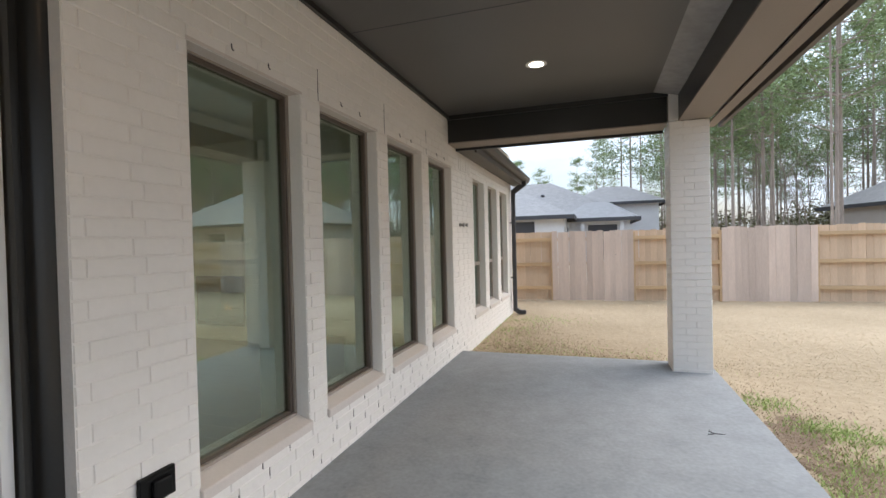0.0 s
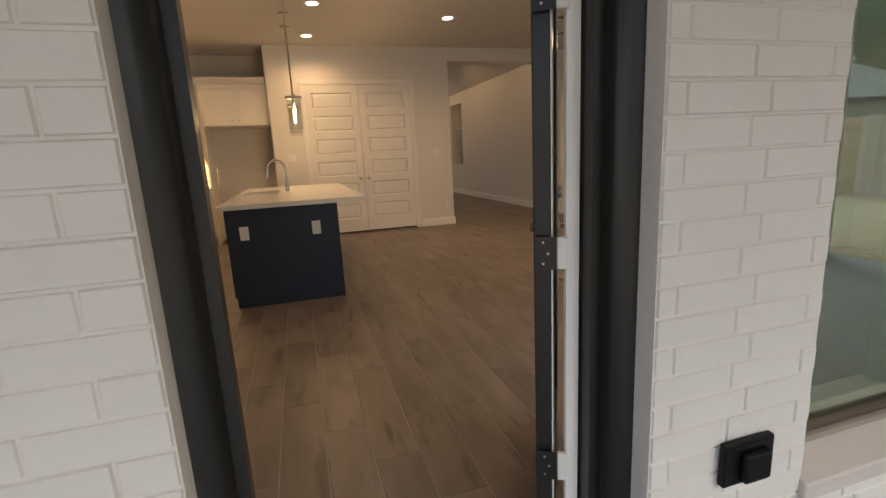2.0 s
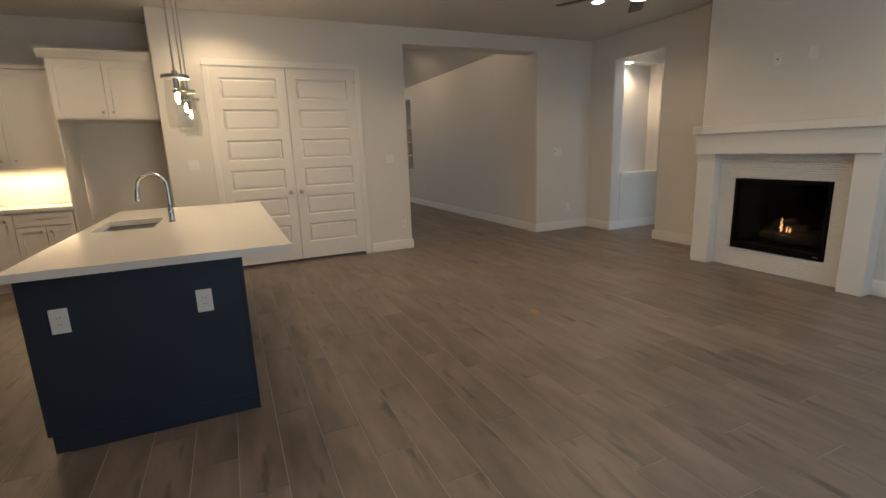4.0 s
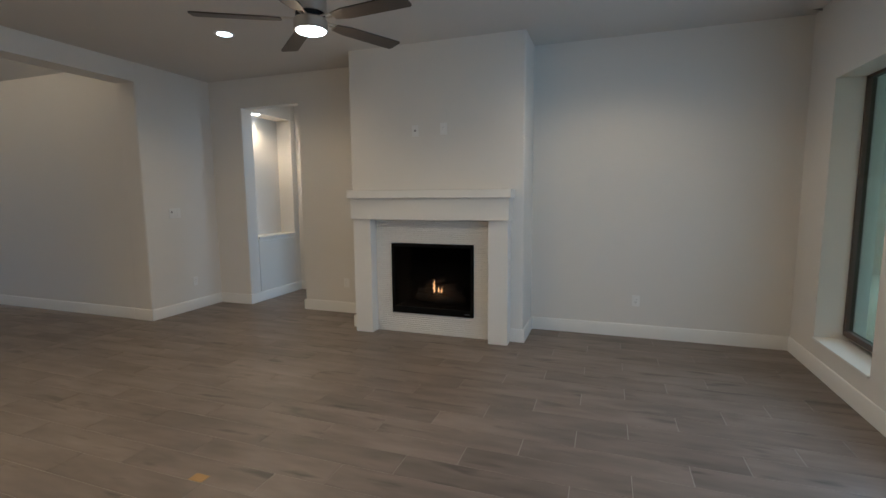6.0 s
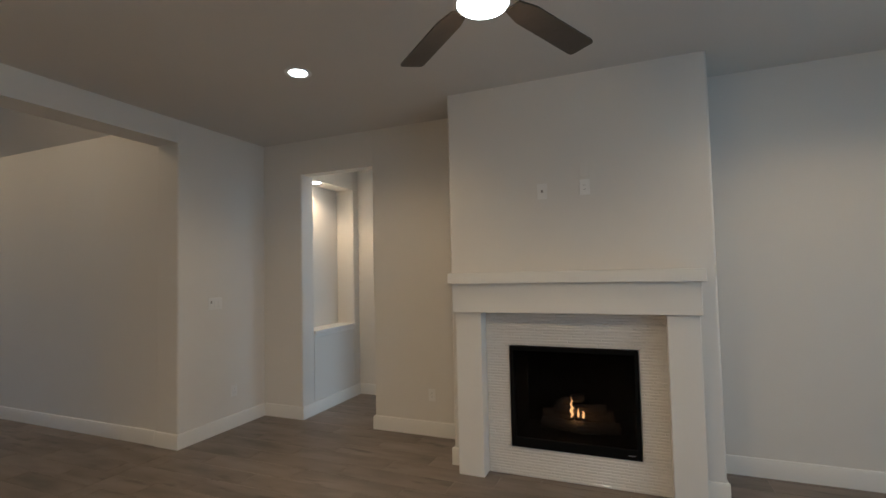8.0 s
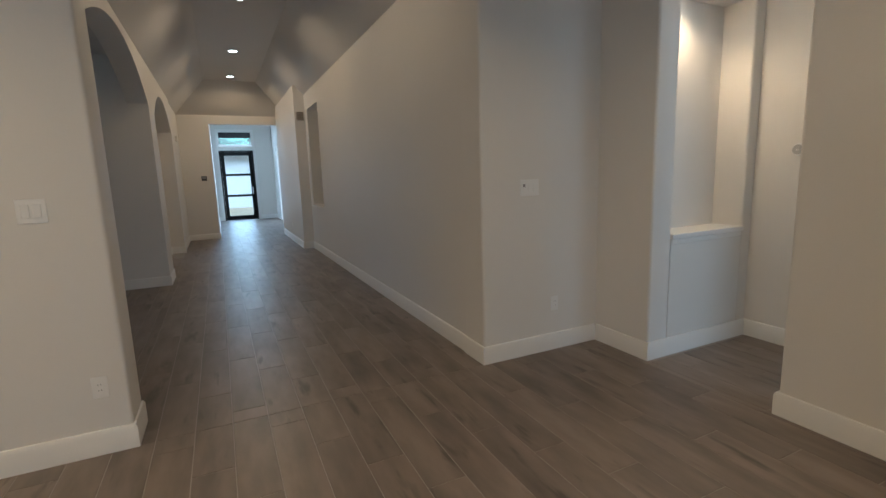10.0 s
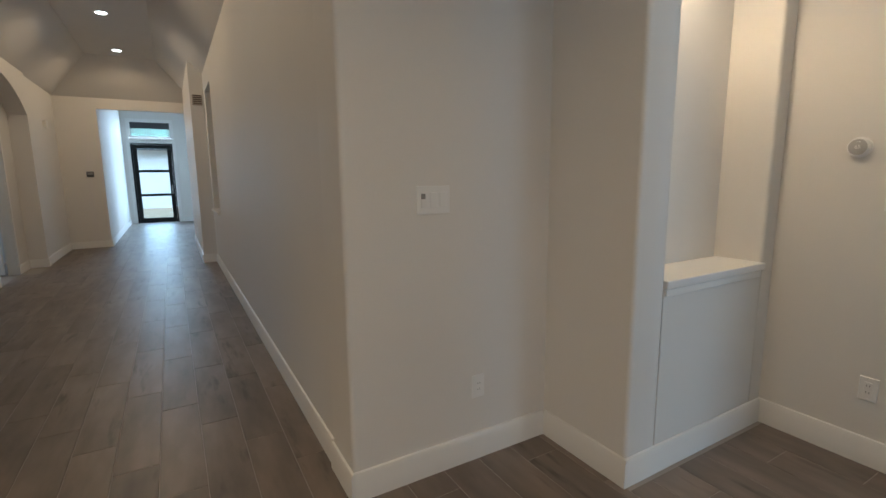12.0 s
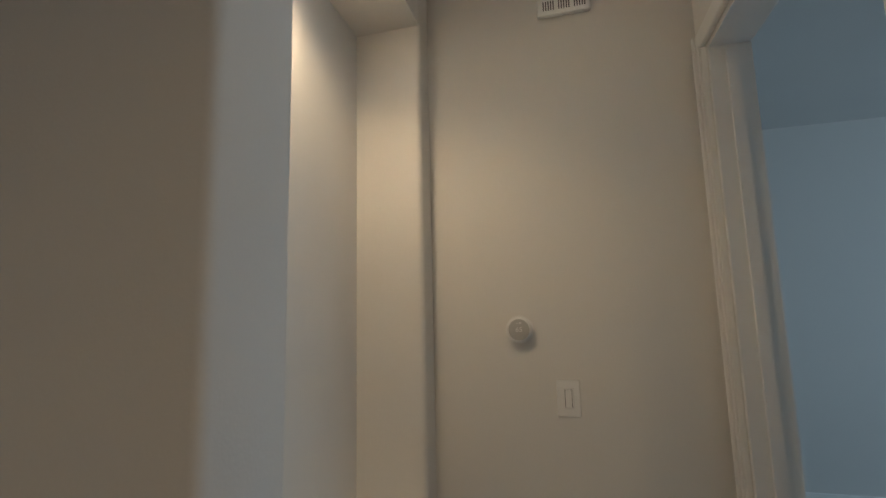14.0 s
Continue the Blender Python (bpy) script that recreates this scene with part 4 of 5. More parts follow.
part("frame", boxes((-0.46, -0.43, -0.045, 0.0, -0.38, 0.38), (0.43, 0.46, -0.045, 0.0, -0.38, 0.38), (-0.43, 0.43, -0.045, 0.0, 0.345, 0.38), (-0.43, 0.43, -0.045, 0.0, -0.38, -0.31), bevel=0.003), SOOT, fire)
part("chamber", boxes((-0.43, -0.42, 0, 0.42, -0.38, 0.38), (0.42, 0.43, 0, 0.42, -0.38, 0.38), (-0.42, 0.42, 0.41, 0.42, -0.38, 0.38), (-0.42, 0.42, 0, 0.41, -0.38, -0.31), (-0.42, 0.42, 0, 0.41, 0.37, 0.38)), SOOT, fire)
p = part("glass", boxes((-0.43, 0.43, -0.022, -0.018, -0.31, 0.345)), FIREGL, fire)
p.visible_shadow = False
part("badge", boxes((0.37, 0.42, -0.047, -0.045, -0.352, -0.345)), GREYM, fire, "small pale badge")
rng = random.Random(4)
for k, (lx, ly, lz, la, ln, lr) in enumerate(((0, 0.26, -0.20, 4, 0.54, 0.055), (-0.12, 0.16, -0.245, -25, 0.32, 0.045), (0.16, 0.15, -0.245, 28, 0.34, 0.047), (0.02, 0.2, -0.13, -14, 0.40, 0.040), (-0.05, 0.22, -0.07, 35, 0.24, 0.030))):
    pts, rad = [], []
    for s in range(9):
        u = s / 8 - 0.5
        pts.append((lx + ln * u * math.cos(radians(la)), ly + ln * u * math.sin(radians(la)) * 0.5, lz + rng.uniform(-0.006, 0.006) + u * (0.05 if k > 2 else 0)))
        rad.append(lr * rng.uniform(0.82, 1.12))
    part("log", tube(bmesh.new(), pts, rad, 10), LOG, fire, smooth=True)
for fx, fy, fh, fw in ((-0.025, 0.11, 0.15, 0.012), (0.02, 0.13, 0.07, 0.008), (0.06, 0.11, 0.06, 0.009)):
    rows = [(fx + 0.008 * math.sin(3.0 * s + fx * 40), fy, -0.17 + fh * s / 6) for s in range(7)]
    part("flame", tube(bmesh.new(), rows, [fw * w for w in (0.3, 0.8, 1.0, 0.8, 0.55, 0.3, 0.05)], 8), FLAME, fire, smooth=True)
bulb("flame_lamp", (-3.76, 6.34, 0.45), 0.6, 0.04, (1, 0.45, 0.15))

# ---- pantry doors ----
pan = thing("pantry_doorway", (-7.21, 1.905, 0), "white painted door casing round double pantry doors", "door frame")
part("casing", boxes((0, 0.018, -0.915, -0.845, 0, 2.455), bevel=0.005), WHITE, pan)
part("casing", boxes((0, 0.018, 0.875, 0.945, 0, 2.455), bevel=0.005), WHITE, pan)
part("casing", boxes((0, 0.018, -0.915, 0.945, 2.457, 2.525), bevel=0.005), WHITE, pan)
part("jamb", boxes((-0.29, 0.0, -0.885, -0.862, 0, 2.48), (-0.29, 0, 0.892, 0.915, 0, 2.48), (-0.29, 0, -0.862, 0.892, 2.45, 2.48)), WHITE, pan)


def panel_door(parent_at, w, knob_side, label, h=2.447, n=6, turn=90, z0=0.035, hinge=True):
    """A leaf that faces local -y, centred on its width, with n sunk panels."""
    t = thing("panel_door", parent_at, label, "door", "panel doors", turn=turn)
    pw0, pw1 = -w / 2 + 0.11, w / 2 - 0.11
    edges = [z0 + 0.22]
    ph = (h - z0 - 0.22 - 0.12 - (n - 1) * 0.115) / n
    bm = boxes((-w / 2, pw0, -0.035, 0, z0, h), (pw1, w / 2, -0.035, 0, z0, h), (pw0, pw1, -0.035, 0, z0, z0 + 0.22), (pw0, pw1, -0.035, 0, h - 0.12, h), (pw0, pw1, -0.012, 0, z0 + 0.22, h - 0.12))
    z = z0 + 0.22
    for k in range(n - 1):
        box(bm, pw0, pw1, -0.035, -0.012, z + ph, z + ph + 0.115)
        z += ph + 0.115
    part("leaf", bm, DOORW, t)
    z = z0 + 0.22
    for k in range(n):
        bm = bmesh.new()
        a0, a1, b0, b1 = pw0, pw1, z, z + ph
        o = [bm.verts.new(q) for q in ((a0, -0.034, b0), (a1, -0.034, b0), (a1, -0.034, b1), (a0, -0.034, b1))]
        i1 = [bm.verts.new(q) for q in ((a0 + 0.018, -0.016, b0 + 0.018), (a1 - 0.018, -0.016, b0 + 0.018), (a1 - 0.018, -0.016, b1 - 0.018), (a0 + 0.018, -0.016, b1 - 0.018))]
        i2 = [bm.verts.new(q) for q in ((a0 + 0.040, -0.028, b0 + 0.040), (a1 - 0.040, -0.028, b0 + 0.040), (a1 - 0.040, -0.028, b1 - 0.040), (a0 + 0.040, -0.028, b1 - 0.040))]
        for q in range(4):
            r = (q + 1) % 4
            bm.faces.new((o[q], o[r], i1[r], i1[q])), bm.faces.new((i1[q], i1[r], i2[r], i2[q]))
        bm.faces.new(i2)
        part("panel", bm, DOORW, t)
        z += ph + 0.115
    bm = bmesh.new()
    lathe(bm, [(0.030, -0.035), (0.030, -0.041), (0.012, -0.045), (0.010, -0.066), (0.022, -0.073), (0.027, -0.084), (0.023, -0.096), (0.007, -0.100)], 18, (knob_side * (w / 2 - 0.065), 0, 0.93), "y")
    part("door_knob", bm, NICKEL, t, "satin nickel knob", True)
    if hinge:
        for hz in (0.2, 0.95, 1.65, 2.25):
            part("hinge", boxes((-knob_side * (w / 2) - 0.006, -knob_side * (w / 2) + 0.006, -0.044, -0.034, hz, hz + 0.09), bevel=0.002), NICKEL, t, "satin nickel hinge")
    return t


panel_door((-7.245, 1.4795, 0), 0.868, 1, "white six-panel pantry door, closed, with a nickel knob")
panel_door((-7.245, 2.3535, 0), 0.868, -1, "white six-panel pantry door, closed, with a nickel knob")
part("stop", boxes((0.0, 0.05, 0.862, 0.875, 2.30, 2.31)), NICKEL, pan, "small door catch")

# ---- passage door casing, bedroom beyond ----
bd = thing("bedroom_doorway", (-5.72, 7.395, 0), "white painted casing round the open bedroom doorway", "door frame")
for s, y in ((1, 0.405), (-1, -0.405)):
    part("casing", boxes((-0.018, 0, y, y + s * 0.062, 0, 2.40), bevel=0.005), WHITE, bd)
    part("casing_bead", boxes((-0.027, -0.018, y + s * 0.044, y + s * 0.062, 0, 2.46), (-0.023, -0.018, y + s * 0.010, y + s * 0.020, 0, 2.41), bevel=0.002), WHITE, bd)
    part("jamb", boxes((0, 0.12, y, y - s * 0.018, 0, 2.385)), WHITE, bd)
    part("stop", boxes((0.045, 0.08, y - s * 0.018, y - s * 0.03, 0, 2.37)), WHITE, bd)
part("casing", boxes((-0.018, 0, -0.467, 0.467, 2.402, 2.46), bevel=0.005), WHITE, bd)
part("jamb", boxes((0, 0.12, -0.405, 0.405, 2.385, 2.40)), WHITE, bd)
part("strike_plate", boxes((0.018, 0.042, 0.384, 0.388, 0.90, 0.96)), NICKEL, bd, "satin nickel strike plate")

# ---- niche shelf ----
built("niche_shelf", boxes((-6.93, -6.664, 6.977, 7.80, 0.888, 0.925), bevel=0.004), WHITE, "white painted niche shelf")
built("niche_shelf_apron", boxes((-6.68, -6.673, 6.98, 7.78, 0.85, 0.886), bevel=0.004), WHITE)
built("hall_niche_sill", boxes((-13.82, -12.78, 5.66, 6.25, 0.872, 0.905), bevel=0.004), WHITE)
for sz in (1.25, 1.62, 2.0):
    built("niche_ledge", boxes((-13.80, -12.80, 5.88, 6.25, sz, sz + 0.03)), WHITE)

# ---- kitchen island ----
isl = thing("kitchen_island", (-4.86, 0.66, 0), "navy blue kitchen island cabinet on the wood-look floor", "kitchen island")
part("body", boxes((-1.32, 1.325, -0.46, 0.455, 0.0, 0.885)), NAVY, isl)
part("end_panel", boxes((1.325, 1.34, -0.474, 0.47, 0.10, 0.885), (1.325, 1.34, -0.40, 0.47, 0.0, 0.10), bevel=0.002), NAVY, isl)
part("end_panel", boxes((-1.335, -1.32, -0.474, 0.47, 0.0, 0.885)), NAVY, isl)
part("corner_trim", boxes((1.30, 1.345, 0.47, 0.485, 0.0, 0.885)), NAVY, isl)
part("toe_kick", boxes((-1.32, 1.3, -0.462, -0.46, 0, 0.09)), BLACKM, isl)
for k in range(4):
    x = -1.30 + k * 0.65
    part("cabinet_door", boxes((x + 0.005, x + 0.645, -0.482, -0.462, 0.11, 0.87), bevel=0.003), NAVY, isl)
top = thing("worktop", (-4.86, 0.775, 0.887), "white quartz island worktop with an undermount sink cutout", "worktop")
SX0, SX1, SY0, SY1 = -5.37 + 4.86, -4.74 + 4.86, 0.22 - 0.775, 0.60 - 0.775
part("slab", boxes((-1.385, SX0, -0.635, 0.625, 0, 0.04), (SX1, 1.37, -0.635, 0.625, 0, 0.04), (SX0, SX1, -0.635, SY0, 0, 0.04), (SX0, SX1, SY1, 0.625, 0, 0.04)), QUARTZ, top)
sk = thing("sink", (-5.055, 0.41, 0.888), "brushed stainless steel undermount kitchen sink", "sink")
part("basin", boxes((-0.325, -0.315, -0.20, 0.20, -0.22, -0.001), (0.315, 0.325, -0.20, 0.20, -0.22, -0.001), (-0.315, 0.315, -0.20, -0.19, -0.22, -0.001), (-0.315, 0.315, 0.19, 0.20, -0.22, -0.001), (-0.315, 0.315, -0.19, 0.19, -0.22, -0.21)), STEEL, sk)
bm = bmesh.new()
lathe(bm, [(0.045, -0.2095), (0.04, -0.207)], 20)
part("drain", bm, CHROME, sk)
fc = thing("faucet", (-5.02, 0.695, 0.927), "chrome gooseneck kitchen faucet with a pull-down head", "faucet")
bm = bmesh.new()
lathe(bm, [(0.027, 0), (0.027, 0.005), (0.020, 0.012), (0.018, 0.12), (0.014, 0.13)], 20)
part("base", bm, CHROME, fc, smooth=True)
pts = [(0, 0, 0.12), (0, 0, 0.25)] + [(0, -0.10 + 0.10 * math.cos(a), 0.27 + 0.10 * math.sin(a)) for a in [math.pi * k / 10 for k in range(0, 10)]] + [(0, -0.2, 0.26)]
part("spout", tube(bmesh.new(), pts, 0.0125, 14), CHROME, fc, smooth=True)
part("spray_head", tube(bmesh.new(), [(0, -0.20, 0.262), (0, -0.203, 0.235), (0, -0.208, 0.175)], [0.015, 0.019, 0.017], 14), CHROME, fc, smooth=True)
part("lever", tube(bmesh.new(), [(0.015, 0, 0.075), (0.045, 0, 0.08), (0.11, 0, 0.10)], [0.010, 0.008, 0.005], 10), CHROME, fc, smooth=True)
for oy in (0.33, 0.942):
    plate("outlet", (-3.518, oy, 0.675), 90, 0.075, 0.121, "outlet", "white outlet on the navy island end panel")

# ---- pendants ----
def pendant(x, y):
    t = thing("pendant_light", (x, y, CEIL), "clear glass jar pendant on a metal rod, lit", "pendant light", "pendants over the island")
    bm = bmesh.new()
    lathe(bm, [(0.055, -0.022), (0.06, -0.018), (0.06, 0)], 24)
    part("canopy", bm, NICKEL, t, smooth=True)
    bm = bmesh.new()
    lathe(bm, [(0.006, -1.06), (0.006, -0.02)], 10)
    part("rod", bm, NICKEL, t)
    bm = bmesh.new()
    lathe(bm, [(0.086, -1.092), (0.088, -1.088), (0.088, -1.074), (0.086, -1.070), (0.02, -1.066), (0.018, -1.04)], 28)
    part("cap", bm, NICKEL, t, smooth=True)
    bm = bmesh.new()
    lathe(bm, [(0.017, -1.155), (0.020, -1.092)], 16)
    part("socket", bm, NICKEL, t)
    bm = bmesh.new()
    rings = [(0.070, -1.092), (0.073, -1.11), (0.078, -1.20), (0.082, -1.34), (0.080, -1.40), (0.072, -1.425)]
    lathe(bm, rings, 28)
    s = part("shade", bm, CLEAR, t, "clear glass shade", True)
    s.visible_shadow = False
    bm = bmesh.new()
    lathe(bm, [(0.013, -1.155), (0.020, -1.18), (0.030, -1.225), (0.026, -1.26), (0.008, -1.28)], 18)
    b = part("bulb", bm, CLEAR, t, "clear bulb", True)
    b.visible_shadow = False
    pts = [(0.013 * math.cos(2.2 * k), 0.013 * math.sin(2.2 * k), -1.185 - 0.0065 * k) for k in range(11)]
    f = part("filament", tube(bmesh.new(), pts, 0.0038, 6), FILAMENT, t, "glowing filament")
    f.visible_shadow = False
    return t


pd = pendant(-4.75, 0.875)
copy_thing(pd, pose(-5.54, 0.875, CEIL))
copy_thing(pd, pose(-6.15, 0.875, CEIL))


# ---- kitchen cabinets ----
def shaker(parent, x, y0, y1, z0, z1, pull=None):
    """A framed cabinet front facing +x."""
    f = 0.055
    bm = boxes((x, x + 0.02, y0, y0 + f, z0, z1), (x, x + 0.02, y1 - f, y1, z0, z1), (x, x + 0.02, y0 + f, y1 - f, z0, z0 + f), (x, x + 0.02, y0 + f, y1 - f, z1 - f, z1), (x, x + 0.010, y0 + f, y1 - f, z0 + f, z1 - f))
    d = part("cabinet_door", bm, CABW, parent)
    if pull == "bar":
        part("handle", tube(bmesh.new(), [(x + 0.045, (y0 + y1) / 2 - 0.06, (z0 + z1) / 2), (x + 0.045, (y0 + y1) / 2 + 0.06, (z0 + z1) / 2)], 0.005, 8), NICKEL, d)
    elif pull:
        bm = bmesh.new()
        lathe(bm, [(0.005, x + 0.02), (0.006, x + 0.03), (0.014, x + 0.036), (0.012, x + 0.046)], 12, (0, *pull), "x")
        part("handle", bm, NICKEL, d, smooth=True)


fcab = thing("fridge_cabinet", (0, 0, 0), "white shaker cabinet over the fridge space with two doors and crown", "kitchen cabinet")
part("body", boxes((-7.96, -7.37, -0.50, 0.495, 1.86, 2.50)), CABW, fcab)
shaker(fcab, -7.37, -0.49, -0.005, 1.875, 2.47, (-0.05, 1.94))
shaker(fcab, -7.37, 0.0, 0.485, 1.875, 2.47, (0.045, 1.94))
bm = bmesh.new()
prism(bm, [(-7.37, 2.50), (-7.345, 2.50), (-7.30, 2.57), (-7.30, 2.59), (-7.37, 2.59)], "y", -0.55, 0.498)
part("crown", bm, CABW, fcab)
part("side_panel", boxes((-7.96, -7.37, -0.50, -0.48, 0.0, 1.86)), CABW, fcab)
ucab = thing("wall_cabinet", (0, 0, 0), "white shaker wall cabinet", "kitchen cabinet")
part("body", boxes((-7.97, -7.67, -1.6, -0.505, 1.36, 2.42)), CABW, ucab)
shaker(ucab, -7.67, -1.05, -0.515, 1.37, 2.41, (-0.99, 1.44))
shaker(ucab, -7.67, -1.59, -1.055, 1.37, 2.41, (-1.12, 1.44))
part("crown", boxes((-7.97, -7.64, -1.6, -0.50, 2.42, 2.46)), CABW, ucab)
bcab = thing("base_cabinet", (0, 0, 0), "white shaker base cabinet with a drawer and doors", "kitchen cabinet")
part("body", boxes((-7.97, -7.40, -1.6, -0.505, 0.10, 0.885)), CABW, bcab)
part("toe_kick", boxes((-7.97, -7.46, -1.6, -0.505, 0.0, 0.10)), CABW, bcab)
shaker(bcab, -7.40, -1.05, -0.515, 0.73, 0.87, "bar")
shaker(bcab, -7.40, -0.78, -0.515, 0.12, 0.72, (-0.74, 0.66))
shaker(bcab, -7.40, -1.05, -0.785, 0.12, 0.72, (-0.83, 0.66))
shaker(bcab, -7.40, -1.59, -1.055, 0.12, 0.87, (-1.12, 0.80))
wt = thing("worktop", (0, 0, 0), "white quartz worktop on the base cabinet", "worktop")
part("slab", boxes((-7.975, -7.365, -1.6, -0.503, 0.887, 0.925), bevel=0.003), QUARTZ, wt)
bs = built("backsplash", boxes((-7.98, -7.976, -1.6, -0.503, 0.926, 1.36)), GROUT)
tile = mesh_of("tile", boxes((-7.976, -7.970, 0.001, 0.149, 0.001, 0.070)), BACKSPL)
for r in range(6):
    for c in range(7):
        piece("tile", tile, bs, (0, -1.555 + c * 0.15 - (0.04 if r % 2 else 0), 0.93 + r * 0.071))

# ---- front door and foyer ----
fd = thing("door", (-22.80, 4.713, 0), "black front door with three frosted lights", "door")
fd.name = "door_2"
part("frame", boxes((-0.05, 0.06, -0.56, -0.515, 0, 2.47), (-0.05, 0.06, 0.515, 0.56, 0, 2.47), (-0.05, 0.06, -0.515, 0.515, 2.43, 2.47)), BLACKM, fd)
part("leaf", boxes((0, 0.045, -0.512, -0.40, 0.01, 2.425), (0, 0.045, 0.40, 0.512, 0.01, 2.425), (0, 0.045, -0.40, 0.40, 0.01, 0.16), (0, 0.045, -0.40, 0.40, 2.31, 2.425), (0, 0.045, -0.40, 0.40, 0.84, 0.92), (0, 0.045, -0.40, 0.40, 1.58, 1.66)), BLACKM, fd)
for za, zb in ((0.16, 0.84), (0.92, 1.58), (1.66, 2.31)):
    p = part("pane", boxes((0.018, 0.026, -0.40, 0.40, za, zb)), FROST, fd)
    p.visible_shadow = False
part("handle", tube(bmesh.new(), [(0.07, 0.455, 0.92), (0.09, 0.455, 0.95), (0.09, 0.455, 1.15), (0.07, 0.455, 1.18)], 0.010, 8), NICKEL, fd)
tw = thing("window", (-22.80, 4.715, 2.64), "transom window over the front door, blind half down", "window")
tw.name = "window_8"
part("window_frame", boxes((-0.03, 0.03, -0.565, -0.52, 0, 0.5), (-0.03, 0.03, 0.52, 0.565, 0, 0.5), (-0.03, 0.03, -0.52, 0.52, 0, 0.04), (-0.03, 0.03, -0.52, 0.52, 0.46, 0.5)), WHITE, tw)
p = part("pane", boxes((-0.003, 0.003, -0.52, 0.52, 0.04, 0.46)), PANE, tw)
p.visible_shadow = False
part("blind", boxes((0.005, 0.012, -0.52, 0.52, 0.27, 0.46)), FARDARK, tw, "dark blind")
part("casing", boxes((0.02, 0.036, -0.62, -0.565, -0.14, 0.55), (0.02, 0.036, 0.565, 0.62, -0.14, 0.55), (0.02, 0.036, -0.62, 0.62, 0.5, 0.56)), WHITE, tw)
built("front_door_casing", boxes((-22.78, -22.762, 4.06, 4.15, 0, 2.55), (-22.78, -22.762, 5.28, 5.37, 0, 2.55), (-22.78, -22.762, 4.15, 5.28, 2.47, 2.55)), WHITE)
rd = panel_door((-14.40, 2.53, 0), 0.80, 1, "white panel door off the hall, standing open", h=2.30, turn=84)
rdf = thing("hall_doorway", (0, 0, 0), "white painted casing round the hall door", "door frame")
part("casing", boxes((-14.51, -14.45, 3.06, 3.076, 0, 2.32), (-13.55, -13.49, 3.06, 3.076, 0, 2.32), (-14.51, -13.49, 3.06, 3.076, 2.32, 2.38)), WHITE, rdf)
part("jamb", boxes((-14.45, -14.43, 2.94, 3.06, 0, 2.32), (-13.57, -13.55, 2.94, 3.06, 0, 2.32)), WHITE, rdf)
built("hall_bump", boxes((-16.3, -16.15, 3.28, 3.33, 2.30, 2.42)), WHITE)


# ---- downspout ----
ds = thing("downspout", (0.07, 10.62, 0), "dark metal downspout at the house corner with a curved foot", "downspout")
part("pipe", boxes((-0.03, 0.05, -0.05, 0.05, -0.05, 2.45), bevel=0.006), FARDARK, ds)
bm = bmesh.new()
prism(bm, [(-0.03, 2.45), (0.05, 2.45), (0.30, 2.62), (0.30, 2.72), (0.22, 2.70), (-0.03, 2.52)], "y", -0.05, 0.05)
part("elbow", bm, FARDARK, ds)
bm = bmesh.new()
prism(bm, [(-0.03, -0.05), (0.05, -0.05), (0.12, -0.10), (0.24, -0.10), (0.24, -0.18), (0.07, -0.18), (-0.03, -0.10)], "y", -0.05, 0.05)
part("foot", bm, FARDARK, ds)
for sz in (0.6, 1.8):
    part("strap", boxes((-0.07, 0.056, -0.056, 0.056, sz, sz + 0.03)), FARDARK, ds)


# ---- fences ----
def picket_mesh(w, h, t, mat):
    bm = bmesh.new()
    prism(bm, [(0.001, 0), (w - 0.001, 0), (w - 0.001, h - 0.012), (w - 0.014, h), (0.014, h), (0.001, h - 0.012)], "y", 0, t)
    return mesh_of("picket", bm, mat)


def fence(name, x0, y0, turn, sections, first_open, label, z=GROUND):
    """Sections of 2.02 m along local x. Open sections show rails and posts on the local -y side."""
    f = thing(name, (x0, y0, z), label, "fence", turn=turn)
    r = random.Random(sections)
    S, n = 2.02, 14
    pick = [[picket_mesh(S / n, h, 0.018, m) for h in (1.80, 1.815, 1.825)] for m in (CEDAR, CEDARN)]
    for s in range(sections):
        opened = (s % 2 == 0) == first_open
        for k in range(n):
            o = piece("picket", pick[1 if opened else 0][r.randrange(3)], f, (s * S + k * S / n, (0.045 if opened else -0.064) + r.uniform(-0.003, 0.003), r.uniform(0.0, 0.02)))
            o.rotation_euler = (0, radians(r.uniform(-0.3, 0.3)), 0)
        for rz in (0.30, 0.93, 1.58):
            part("rail", boxes((s * S, (s + 1) * S, -0.04 if opened else 0.0, 0.04, rz, rz + 0.085) if opened else (s * S, (s + 1) * S, -0.044, 0.04, rz, rz + 0.085)), PINEW, f)
        part("post", boxes((s * S - 0.045, s * S + 0.045, -0.042 if opened or True else 0, 0.043, 0, 1.76), bevel=0.003), PINEW, f)
    return f


fence("fence", -9.4, 12.45, FTURN, 13, True, "weathered cedar privacy fence with alternate panels and pine rails")
fence("fence", 14.2, 15.6, -90, 13, False, "weathered cedar side fence with alternate panels and pine rails")


